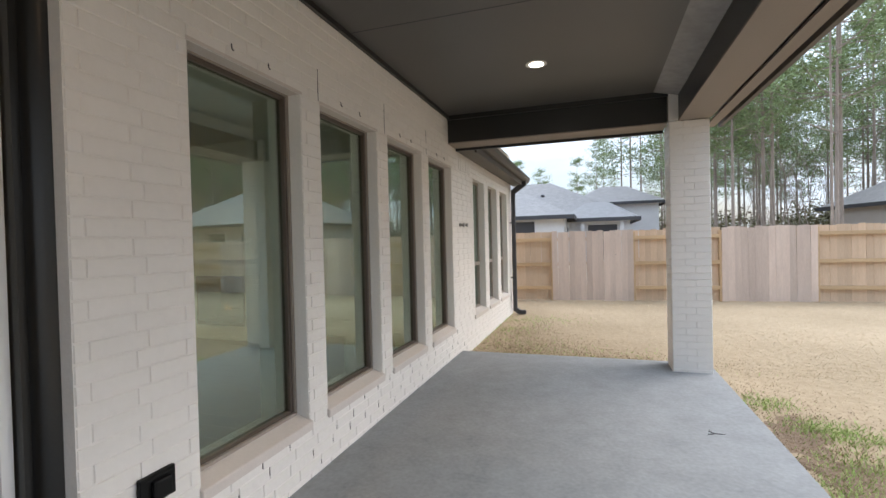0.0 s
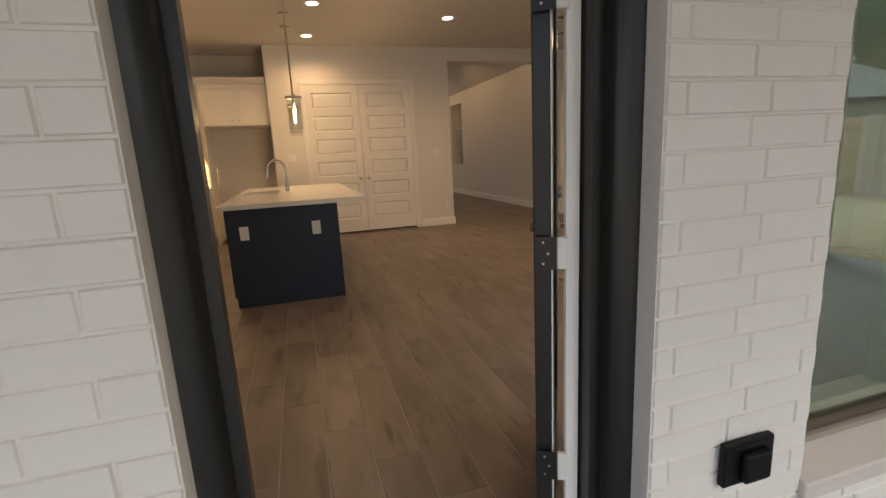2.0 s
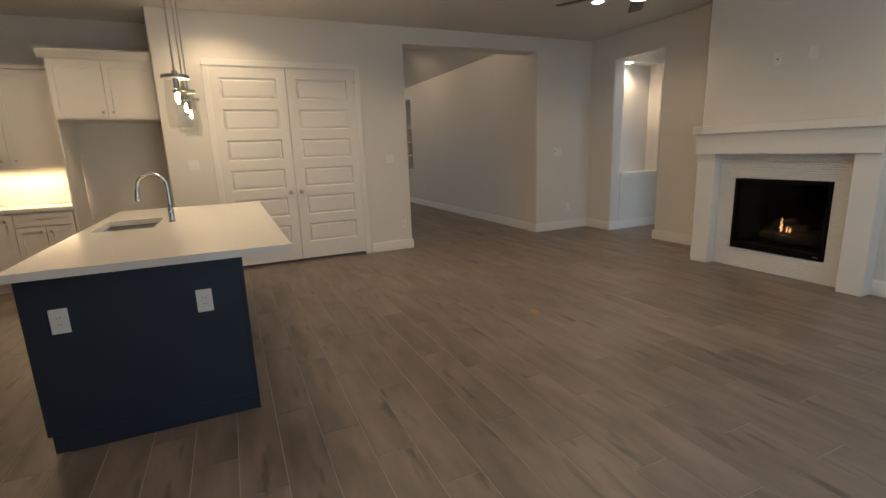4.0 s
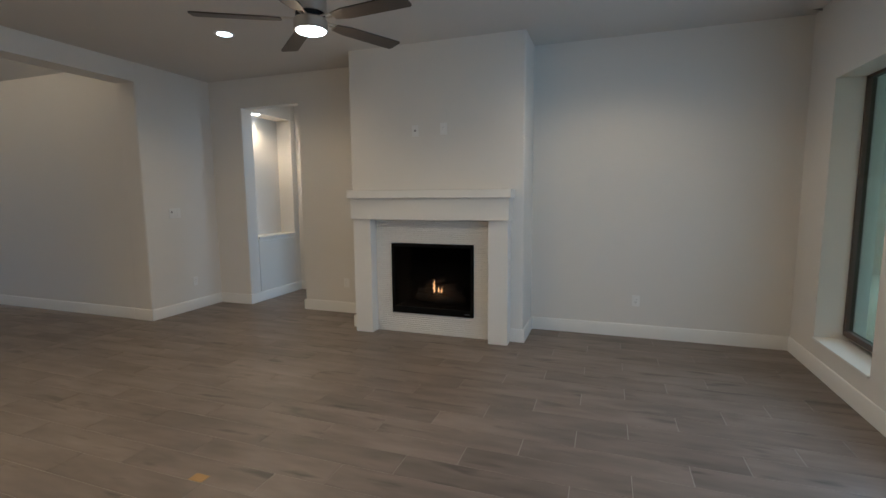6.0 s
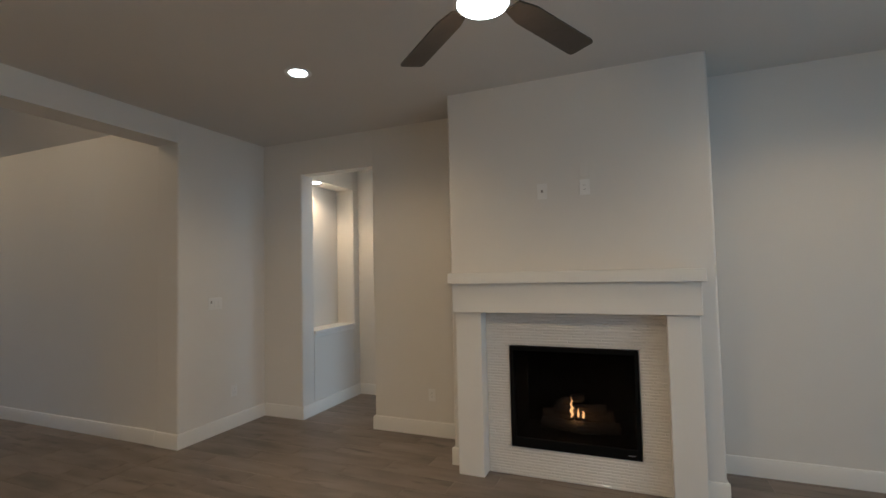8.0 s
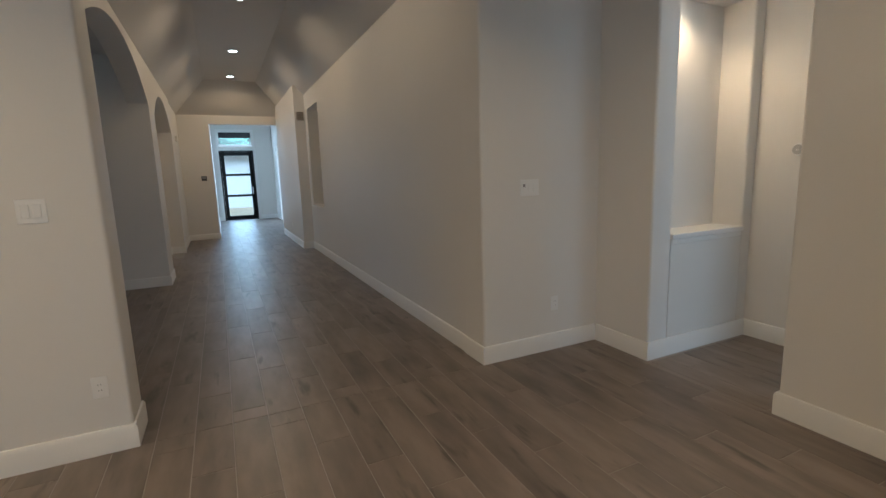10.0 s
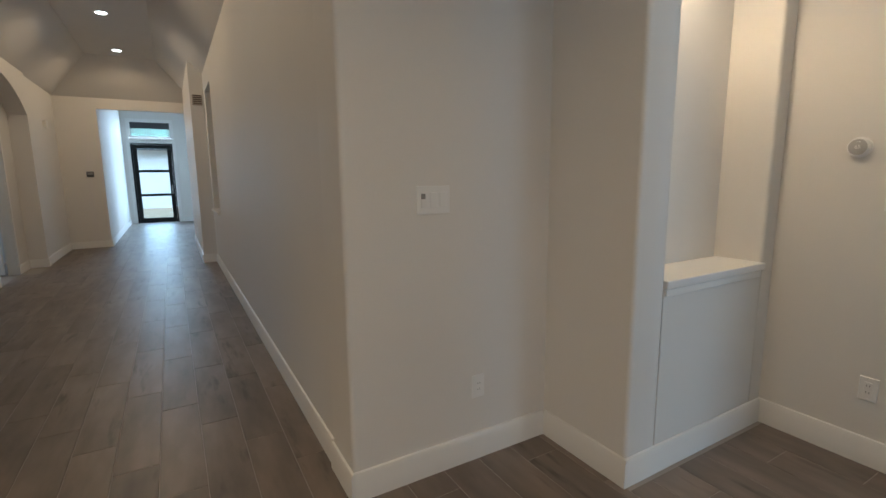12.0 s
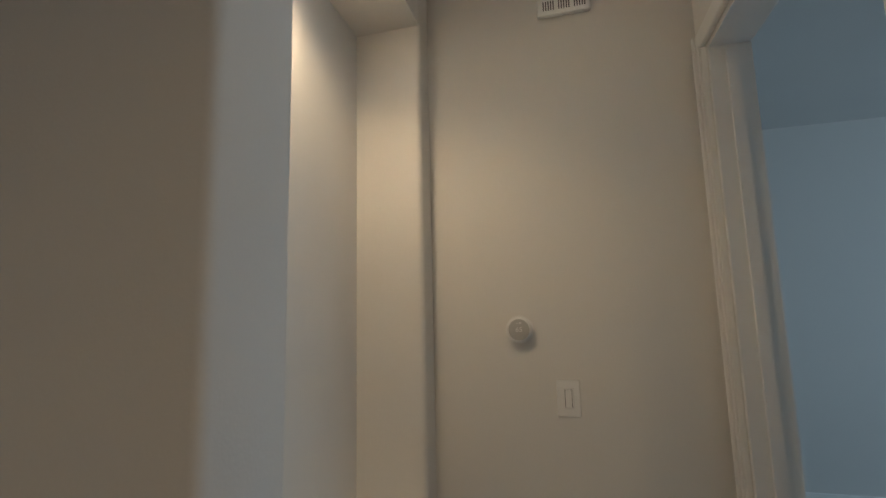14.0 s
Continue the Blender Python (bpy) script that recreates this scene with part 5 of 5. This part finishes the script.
# ---- houses beyond ----
def house(at, turn, w, d, h, rise, label, hole=None, ridge=0.35, mat=None):
    t = thing("house", at, label, "house", turn=turn)
    part("wall", boxes((-w / 2, w / 2, -d / 2, d / 2, 0, h)), mat or FARWHITE, t)
    e = 0.55
    bm = bmesh.new()
    lo = [bm.verts.new(p) for p in ((-w / 2 - e, -d / 2 - e, h), (w / 2 + e, -d / 2 - e, h), (w / 2 + e, d / 2 + e, h), (-w / 2 - e, d / 2 + e, h))]
    hi = [bm.verts.new(p) for p in ((-w / 2 * ridge, 0, h + rise), (w / 2 * ridge, 0, h + rise))]
    bm.faces.new(lo[::-1]), bm.faces.new((lo[0], lo[1], hi[1], hi[0])), bm.faces.new((lo[1], lo[2], hi[1])), bm.faces.new((lo[2], lo[3], hi[0], hi[1])), bm.faces.new((lo[3], lo[0], hi[0]))
    part("roof", bm, ROOF, t, "grey shingle hip roof")
    part("fascia", boxes((-w / 2 - e - 0.03, w / 2 + e + 0.03, -d / 2 - e - 0.03, -d / 2 - e, h - 0.16, h + 0.06), (-w / 2 - e - 0.03, w / 2 + e + 0.03, d / 2 + e, d / 2 + e + 0.03, h - 0.16, h + 0.06), (-w / 2 - e - 0.03, -w / 2 - e, -d / 2 - e, d / 2 + e, h - 0.16, h + 0.06), (w / 2 + e, w / 2 + e + 0.03, -d / 2 - e, d / 2 + e, h - 0.16, h + 0.06)), FARDARK, t, "dark fascia")
    for a, b, c, dd in hole or ():
        wd = part("window", boxes((a, b, -d / 2 - 0.03, -d / 2 - 0.005, c, dd)), FARWHITE, t)
        part("pane", boxes((a + 0.06, b - 0.06, -d / 2 - 0.045, -d / 2 - 0.032, c + 0.06, dd - 0.06)), FARDARK, wd, "flat dark pane")
    return t


house((-4.0, 41.0, GROUND), 0, 15, 9.0, 3.4, 3.0, "white masonry house with a grey hip roof beyond the fence", [(2.0, 4.0, 1.4, 2.6)], ridge=0.3)
wing = house((-3.425, 30.5, GROUND), 0, 7.15, 7.0, 2.9, 1.7, "low white wing of the neighbouring house with a grey roof", [(0.82, 2.02, 0.7, 2.7)], ridge=0.3)
wd = part("window", boxes((3.58, 3.61, -1.2, 0.3, 1.2, 2.4)), FARWHITE, wing)
part("pane", boxes((3.615, 3.63, -1.1, 0.2, 1.3, 2.3)), FARDARK, wd, "flat dark pane")
# its flat dark panel paints the shaded opening of the covered patio
patio_wing = house((1.95, 34.2, GROUND), 0, 3.6, 8.0, 2.8, 1.3, "white wing with a dark covered patio and grey roof", [(-0.65, 1.15, 0.25, 2.5)], ridge=0.4)
for px in (-0.9, 1.35):
    part("post", boxes((px - 0.1, px + 0.1, -4.4, -4.2, 0, 2.75)), FARWHITE, patio_wing)
house((3.3, 44.0, GROUND), 0, 6.4, 8.0, 4.4, 1.7, "taller white house with a dark fascia farther off", [(-2.2, -1.0, 2.6, 3.8)])
for vx, vy, vh in ((-5.2, 38.6, 5.1), (-2.2, 38.8, 4.9), (-4.4, 29.2, 4.1)):
    vp = thing("roof_vent", (vx, vy, vh - 0.3), "small dark vent pipe on a grey shingle roof", "roof vent")
    bm = bmesh.new()
    lathe(bm, [(0.10, -0.6), (0.08, 0.3), (0.15, 0.3), (0.15, 0.42), (0.05, 0.46)], 12)
    part("pipe", bm, FARDARK, vp)
house((24.0, 33.0, GROUND), 12, 14, 10.0, 3.2, 3.2, "tan and white house with a grey hip roof", [(-5.5, -3.2, 1.2, 2.7), (-1.5, 0.5, 1.2, 2.7)], mat=FARTAN)
house((27.0, 12.0, GROUND), -80, 15, 10.0, 3.2, 3.4, "tan house with a grey hip roof past the side fence", [(-4.5, -2.2, 1.0, 2.6), (1.5, 4.0, 1.0, 2.6)], mat=FARTAN)
house((26.0, -8.0, GROUND), -90, 14, 10.0, 3.2, 3.6, "tan house with a grey roof past the side fence", [(-4.5, -2.2, 1.0, 2.6), (1.5, 4.0, 1.0, 2.6)], mat=FARTAN)
house((-40.0, 5.0, GROUND), 90, 16, 10.0, 3.2, 3.2, "white house across the street", [(-4.5, -2.2, 1.0, 2.6), (1.5, 4.0, 1.0, 2.6)])


# ---- trees ----
def leaf_cloud(r, centres, count, size, mat, name):
    """Many small tufts of thin leaves round the given centres (x, y, z, radius)."""
    vs, fs = [], []
    for _ in range(count):
        cx, cy, cz, cr = centres[r.randrange(len(centres))]
        d = Vector((r.gauss(0, 1), r.gauss(0, 1), r.gauss(0, 0.55)))
        p = Vector((cx, cy, cz)) + d * cr * 0.62
        for _b in range(3):
            a = Vector((r.uniform(-1, 1), r.uniform(-1, 1), r.uniform(-0.5, 0.9))).normalized() * size * r.uniform(0.6, 1.3)
            b = a.cross(Vector((r.uniform(-1, 1), r.uniform(-1, 1), r.uniform(-1, 1)))).normalized() * size * 0.17
            i = len(vs)
            vs += [tuple(p - b), tuple(p + b), tuple(p + a)]
            fs.append((i, i + 1, i + 2))
    me = bpy.data.meshes.new(name)
    me.from_pydata(vs, [], fs)
    me.materials.append(mat)
    return me


def pine(seed, height, label):
    r = random.Random(seed)
    t = thing("pine_tree", (0, 0, -50), label, "tree", "tall pines behind the fence")
    lean = (r.uniform(-0.5, 0.5), r.uniform(-0.5, 0.5))
    pts = [(lean[0] * (k / 8) ** 2, lean[1] * (k / 8) ** 2, height * k / 8) for k in range(9)]
    rad = [(0.075 if seed == 13 else 0.115) * (1 - 0.82 * k / 8) * (1.25 if k == 0 else 1) for k in range(9)]
    part("trunk", tube(bmesh.new(), pts, rad, 9), BARK, t, smooth=True)
    bm, centres = bmesh.new(), []
    for k in range(34):
        u = r.uniform(0.30, 0.99)
        z, a = height * u, r.uniform(0, 6.28)
        ln = (1.05 - u) * 4.6 * r.uniform(0.5, 1.1) + 0.5
        x0, y0 = lean[0] * u * u, lean[1] * u * u
        e = (x0 + ln * math.cos(a), y0 + ln * math.sin(a), z + ln * r.uniform(0.0, 0.4))
        tube(bm, [(x0, y0, z), ((x0 + e[0]) / 2, (y0 + e[1]) / 2, z + ln * 0.05), e], [0.032, 0.022, 0.009], 4)
        if r.random() < 0.85 and u > 0.38:
            centres += [(*e, 0.55 + ln * 0.18), ((x0 + 2 * e[0]) / 3, (y0 + 2 * e[1]) / 3, e[2] - 0.1, 0.4 + ln * 0.1)]
    part("bough", bm, BARK, t, kind="stuff")
    cr = new("crown", leaf_cloud(r, centres, 2500, 0.21, NEEDLE, "crown"))
    cr.parent = t
    return t


def bare_tree(seed, height, label):
    r = random.Random(seed)
    t = thing("bare_tree", (0, 0, -50), label, "tree", "bare trees behind the fence")
    tr, tw = bmesh.new(), bmesh.new()

    def grow(bm, p, d, ln, rad, depth):
        q = [p]
        for s in range(4):
            d = (d + Vector((r.uniform(-0.16, 0.16), r.uniform(-0.16, 0.16), r.uniform(-0.02, 0.12)))).normalized()
            q.append(q[-1] + d * ln / 4)
        tube(bm, q, [rad * (1 - 0.14 * s) for s in range(5)], 5 if depth < 2 else 3)
        if depth < 4:
            for _ in range(3 if depth else 5):
                k = r.randrange(1, 5)
                nd = (d + Vector((r.uniform(-1, 1), r.uniform(-1, 1), r.uniform(-0.1, 0.7))) * 0.8).normalized()
                grow(tw, q[k], nd, ln * r.uniform(0.45, 0.7), rad * 0.42, depth + 1)
    grow(tr, Vector((0, 0, 0)), Vector((0, 0, 1)), height * 0.6, 0.048, 0)
    part("trunk", tr, BARK, t)
    part("bough", tw, TWIG, t, kind="stuff")
    return t


PINES = [pine(11, 21, "tall slender pine with a bare trunk and thin green crown"), pine(12, 25, "tall pine with a bare brown trunk and ragged crown"), pine(13, 17, "smaller pine with a thin green crown")]
BARES = [bare_tree(21, 14, "leafless grey-brown tree with fine twigs"), bare_tree(22, 10, "leafless understory tree with fine twigs")]
rng = random.Random(31)
SPOTS = [(11.6, 25, 1, 1.1), (12.0, 35, 0, 1.1), (9.0, 41, 1, 1.0), (5.2, 50, 1, 1.0), (7.9, 36, 2, 1.1), (9.8, 33, 0, 0.9), (13.4, 29, 2, 1.3), (6.3, 52, 1, 0.9), (4.4, 51, 0, 0.9), (7.6, 47, 0, 0.9), (14.6, 31.5, 1, 1.1), (12.2, 34, 0, 1.0), (17.6, 24.5, 1, 1.15), (16.4, 38, 2, 1.2), (19.5, 35, 0, 1.2), (10.6, 38, 2, 1.1)]
for k in range(150):
    u = rng.random()
    SPOTS.append((9 + rng.uniform(0, 50), 36 + rng.uniform(0, 36), rng.randrange(3), rng.uniform(0.8, 1.15)) if u < 0.72 else (32 + rng.uniform(0, 24), rng.uniform(-35, 40), rng.randrange(3), rng.uniform(0.75, 1.0)) if u < 0.93 else (rng.uniform(-30, 4), 62 + rng.uniform(0, 18), rng.randrange(3), rng.uniform(0.6, 0.8)))
placed = 0
for x, y, k, s in SPOTS:
    if k < 3 and abs(x - 24) < 8.5 and abs(y - 33) < 6.5 or abs(x - 3.3) < 5 and abs(y - 44) < 6 and placed > 12:
        continue
    c = copy_thing(PINES[k], pose(x, y, GROUND - 0.05, 0, 0, rng.uniform(0, 360)))
    c.scale = (0.5, 0.5, s) if placed == 0 else (s, s, s)
    placed += 1
for k in range(150):
    x, y = (9 + rng.uniform(0, 36), 30 + rng.uniform(0, 28)) if k % 3 else (31 + rng.uniform(0, 10), rng.uniform(-20, 30))
    if abs(x - 24) < 8.5 and abs(y - 33) < 6.5:
        continue
    c = copy_thing(BARES[k % 2], pose(x, y, GROUND - 0.05, 0, 0, rng.uniform(0, 360)))
    s = rng.uniform(0.7, 1.2)
    c.scale = (s, s, s)
for t in PINES + BARES:
    t.location = (30 + 6 * (PINES + BARES).index(t), 52, GROUND - 0.05)
centres = [(rng.uniform(8, 60), rng.uniform(44, 70), rng.uniform(0.3, 3.2), 1.8) for _ in range(170)] + [(rng.uniform(-40, 8), rng.uniform(62, 75), rng.uniform(0.3, 6.0), 2.4) for _ in range(90)] + [(rng.uniform(36, 50), rng.uniform(-40, 44), rng.uniform(0.3, 3.5), 2.0) for _ in range(120)]
brush = new("undergrowth", leaf_cloud(rng, centres, 42000, 0.36, BUSH, "undergrowth"))
tagged(brush, "dull green and brown undergrowth at the edge of the woods", "undergrowth", kind="stuff")


# ---- lawn blades ----
def blades(name, spots, mat, label):
    vs, fs = [], []
    for x, y, h in spots:
        a, b = rng.uniform(0, 6.28), rng.uniform(0, 6.28)
        dx, dy, lx, ly = 0.004 * math.cos(a), 0.004 * math.sin(a), h * rng.uniform(0.3, 1.3) * math.cos(b), h * rng.uniform(0.3, 1.3) * math.sin(b)
        i = len(vs)
        vs += [(x - dx, y - dy, GROUND), (x + dx, y + dy, GROUND), (x + lx, y + ly, GROUND + h)]
        fs.append((i, i + 1, i + 2))
    me = bpy.data.meshes.new(name)
    me.from_pydata(vs, [], fs)
    me.materials.append(mat)
    tagged(new(name, me), label, "grass", kind="stuff")


dry = []
while len(dry) < 30000:
    x, y = (3.05 + 4.5 * rng.random() ** 1.5, rng.uniform(1.5, 9.5)) if rng.random() < 0.55 else (rng.uniform(0.05, 8), 6.65 + 6 * rng.random() ** 1.4)
    dry.append((x, y, rng.uniform(0.006, 0.020)))
blades("dry_grass", dry, BLADEG, "short dormant tan grass")
brown = []
for cx, cy, n, sx, sy in ((0.7, 7.2, 5000, 0.7, 0.45), (0.5, 8.6, 2500, 0.4, 0.8), (2.0, 6.95, 2200, 0.7, 0.22), (3.35, 4.3, 5000, 0.30, 0.9), (3.9, 3.6, 2500, 0.35, 0.6)):
    for _ in range(n):
        x, y = rng.gauss(cx, sx), rng.gauss(cy, sy)
        if x > 0.03 and (x > 3.04 or y > 6.63):
            brown.append((x, y, rng.uniform(0.006, 0.022)))
blades("brown_grass", brown, BLADEB, "thin brown dead grass over bare soil")
green = []
for cx, cy, n, s in ((3.3, 5.6, 800, 0.13), (3.5, 5.0, 1100, 0.14), (3.75, 4.9, 700, 0.13), (3.5, 4.3, 1300, 0.17), (3.3, 3.9, 900, 0.14), (4.2, 4.5, 500, 0.12), (0.5, 9.9, 900, 0.35), (0.35, 8.8, 500, 0.25), (0.8, 6.85, 900, 0.40), (1.9, 6.8, 700, 0.45), (0.6, 7.8, 500, 0.35)):
    green += [(max(3.04, rng.gauss(cx, s)) if cy < 6.6 else max(0.02, rng.gauss(cx, s * 1.3)), rng.gauss(cy, s) if cy < 6.6 else max(6.63, rng.gauss(cy, s)), rng.uniform(0.02, 0.055)) for _ in range(int(n * 0.42))]
blades("green_grass", green, GREENG, "patches of green grass at the slab edge")

# loose bits
tw = thing("twig", (2.61, 4.39, PATIO), "small dark forked twig lying on the concrete patio", "twig")
part("stem", tube(bmesh.new(), [(-0.05, -0.02, 0.006), (0, 0.0, 0.01), (0.07, 0.01, 0.005)], [0.003, 0.004, 0.002], 5), FARDARK, tw)
part("branch", tube(bmesh.new(), [(0.0, 0.0, 0.009), (-0.03, 0.05, 0.006), (-0.02, 0.08, 0.006)], [0.003, 0.003, 0.002], 5), FARDARK, tw)
lf = thing("paper_scrap", (-4.056, 3.409, 0.0), "small tan scrap lying on the tile floor", "debris")
part("scrap", boxes((-0.045, 0.045, -0.03, 0.03, 0.0005, 0.002)), SCUFF, lf)


# ---- mosaic of the fireplace ----
def frustum(vs, fs, a0, a1, b0, b1, depth, inset, put):
    i = len(vs)
    vs += [put(a, b, 0) for a, b in ((a0, b0), (a1, b0), (a1, b1), (a0, b1))]
    vs += [put(a, b, depth) for a, b in ((a0 + inset, b0 + inset), (a1 - inset, b0 + inset), (a1 - inset, b1 - inset), (a0 + inset, b1 - inset))]
    fs += [(i, i + 1, i + 5, i + 4), (i + 1, i + 2, i + 6, i + 5), (i + 2, i + 3, i + 7, i + 6), (i + 3, i, i + 4, i + 7), (i + 4, i + 5, i + 6, i + 7)]


vs, fs = [], []
TP, TL = 0.0215, 0.150
for r_ in range(57):
    z = 0.002 + r_ * TP
    for lo, hi in ((-0.643, 0.646),) if z + TP < 0.215 or z > 0.985 else ((-0.643, -0.465), (0.469, 0.646)):
        x = -0.643 - (TL * ((r_ * 2) % 5) / 5)
        while x < hi:
            p, q = max(x, lo), min(x + TL - 0.003, hi)
            if q - p > 0.018:
                frustum(vs, fs, p, q, z, z + TP - 0.001, 0.0035 + rng.uniform(0, 0.0008), 0.005, lambda a, b, d: (a, -0.0302 - d, b))
            x += TL
me = bpy.data.meshes.new("mosaic_tile")
me.from_pydata(vs, [], fs)
me.materials.append(MOSAIC)
mo = new("mosaic_tile", me)
mo.parent = fp
tagged(mo, "glossy white ribbed strip tiles", kind="stuff")

# ---- plank floor ----
PW, PL = 0.1967, 0.915
cache = {}


def plank_mesh(ln, w):
    key = (round(ln, 3), round(w, 3))
    if key not in cache:
        v, f = [], []
        frustum(v, f, 0.0015, ln - 0.0015, 0.0015, w - 0.0015, 0.0022, 0.0012, lambda a, b, d: (a, b, d - 0.0022))
        m = bpy.data.meshes.new("plank")
        m.from_pydata(v, [], f)
        m.materials.append(PLANK)
        cache[key] = m
    return cache[key]


zones = [(-7.21, -0.36, -4.98, 6.77), (-17.2, -7.21, 3.30, 5.72), (-11.75, -7.5, -1.5, 3.30), (-7.98, -7.21, -4.98, 0.5), (-22.78, -17.2, 3.42, 5.95), (-6.645, -5.72, 6.77, 7.9), (-14.4, -12.35, 3.06, 3.30), (-22.78, -17.2, 5.95, 8.0)]
vs, fs, parts_made = [], [], 0
for zi, (x0, x1, y0, y1) in enumerate(zones):
    k0 = math.floor((y0 - PY0) / PW)
    while PY0 + k0 * PW < y1:
        ya, yb = max(y0, PY0 + k0 * PW), min(y1, PY0 + (k0 + 1) * PW)
        off = PX0 + (k0 % 3) * PL / 3
        j = math.floor((x0 - off) / PL)
        while off + j * PL < x1:
            xa, xb = max(x0, off + j * PL), min(x1, off + (j + 1) * PL)
            if xb - xa > 0.01 and yb - ya > 0.01:
                if zi == 0 and ya > 0.85 and parts_made < 300:
                    piece("plank", plank_mesh(xb - xa, yb - ya), floor, (xa, ya, 0))
                    parts_made += 1
                else:
                    frustum(vs, fs, xa + 0.0015, xb - 0.0015, ya + 0.0015, yb - 0.0015, 0.0022, 0.0012, lambda a, b, d: (a, b, d - 0.0022))
            j += 1
        k0 += 1
me = bpy.data.meshes.new("plank_field")
me.from_pydata(vs, [], fs)
me.materials.append(PLANK)
pf = new("plank_field", me)
pf.parent = floor
tagged(pf, "wood-look tile planks", kind="stuff")

# ---- bricks ----
BL, BH, BZ = 0.24, 0.0762, -0.1216
holes = [DOOR] + [(a, b, 0.232, WZ1) for a, b in WIN] + [(a, b, 0.232, WZ1) for a, b in FARWIN]
bcache = {}


def brick_mesh(ln, h):
    key = (round(ln, 3), round(h, 3))
    if key not in bcache:
        v, f = [], []
        frustum(v, f, 0.0025, ln - 0.0025, 0.0025, h - 0.0025, 0.0065, 0.0035, lambda a, b, d: (d - 0.0065, a, b))
        m = bpy.data.meshes.new("brick")
        m.from_pydata(v, [], f)
        m.materials.append(BRICK)
        bcache[key] = m
    return bcache[key]


def course_pieces(lo, hi, row, z, z1, cuts):
    """Bricks of one course as (a0, a1), cut at the openings."""
    gaps = [(a, b) for a, b, c, d in cuts if z + 0.04 > c and z + 0.04 < d]
    spans, a = [], lo
    for g0, g1 in sorted(gaps):
        if g0 > a:
            spans.append((a, g0))
        a = max(a, g1)
    spans.append((a, hi))
    out = []
    for s0, s1 in spans:
        y = s0 - (0.185 if row % 2 else 0)
        if s0 == lo:
            y = lo - (BL / 2 if row % 2 else 0)
        while y < s1 - 0.001:
            p, q = max(y, s0), min(y + BL, s1)
            if q - p > 0.03:
                out.append((p, q))
            y += BL
    return out


vs, fs, made, slots = [], [], 0, []
row = 0
while BZ + row * BH < 3.03:
    z = BZ + row * BH
    for a, b in course_pieces(-3.0, 10.8, row, z, z + BH, holes):
        if z > 2.62 and 6.16 < (a + b) / 2 < 6.5:
            continue
        jit = rng.uniform(-0.0012, 0.0015)
        # dark slips at some low joints paint the shade of unfilled gaps
        if z < 0.25 and 2.1 < b < 7.0 and rng.random() < 0.45:
            z0 = z + rng.uniform(0.005, 0.03)
            slots.append((-0.0045, 0.0004, b - 0.0022, b + 0.0022, z0, min(z0 + rng.uniform(0.02, 0.055), z + 0.07)))
        if made < 300 and (-0.25 < a < 2.3):
            piece("brick", brick_mesh(b - a, BH), backing, (jit, a, z))
            made += 1
        else:
            frustum(vs, fs, a + 0.0025, b - 0.0025, z + 0.0025, z + BH - 0.0025, 0.0065, 0.0035, lambda p, q, d: (d - 0.0065 + jit, p, q))
    row += 1
me = bpy.data.meshes.new("brick_field")
me.from_pydata(vs, [], fs)
me.materials.append(BRICK)
bf = new("brick_field", me)
bf.parent = backing
tagged(bf, "white painted bricks", kind="stuff")
hj = new("head_joint_shade", mesh_of("head_joint_shade", boxes(*slots), EAVE))
hj.parent = backing
tagged(hj, "dark slips for the shade in open upright joints", kind="stuff")
me = mesh_of("brick", boxes((-0.004, 0.006, 0.006, 0.07, 0.005, 0.19), bevel=0.003), BRICK)
for k in range(7):
    piece("brick", me, backing, (0, 6.62 + 0.09 * k, 2.42))
row = 0
BZC = PATIO - 0.0416
while BZC + row * BH < 2.66:
    z = BZC + row * BH
    for face, (px, py, turn) in enumerate(((2.575, 6.145, -90), (2.975, 6.145, 0), (2.975, 6.535, 90), (2.575, 6.535, 180))):
        w = 0.40 if face % 2 == 0 else 0.39
        cut = (BL if (row + face) % 2 else BL / 2 + 0.02)
        for a, b in ((0, cut), (cut, w)):
            o = piece("brick", brick_mesh(b - a, BH), column, (0, 0, 0))
            base = {0: (px, py), 1: (px, py), 2: (px, py), 3: (px, py)}[face]
            o.matrix_basis = pose(px, py, z, 0, 0, turn) @ pose(rng.uniform(-0.001, 0.001), a, 0)
    row += 1

for wy in [y0 + 1.09 * k for k in range(4) for y0 in (2.405, 2.69)]:
    hk = thing("weep_hook", (0.0, wy, 2.462), "tiny dark weep hook above a window in white brick", "wall fitting")
    pts = [(0.004, 0, 0.022), (0.006, 0, 0.0), (0.006, 0.006, -0.010), (0.006, 0.014, -0.008)]
    part("hook", tube(bmesh.new(), pts, 0.0035, 6), FARDARK, hk)
built("wall_joint", boxes(*[(-0.002, 0.0012, y - 0.003, y + 0.003, 2.41, 2.68) for y in (3.20, 4.25, 5.33)]), FARDARK, "thin dark control joint")
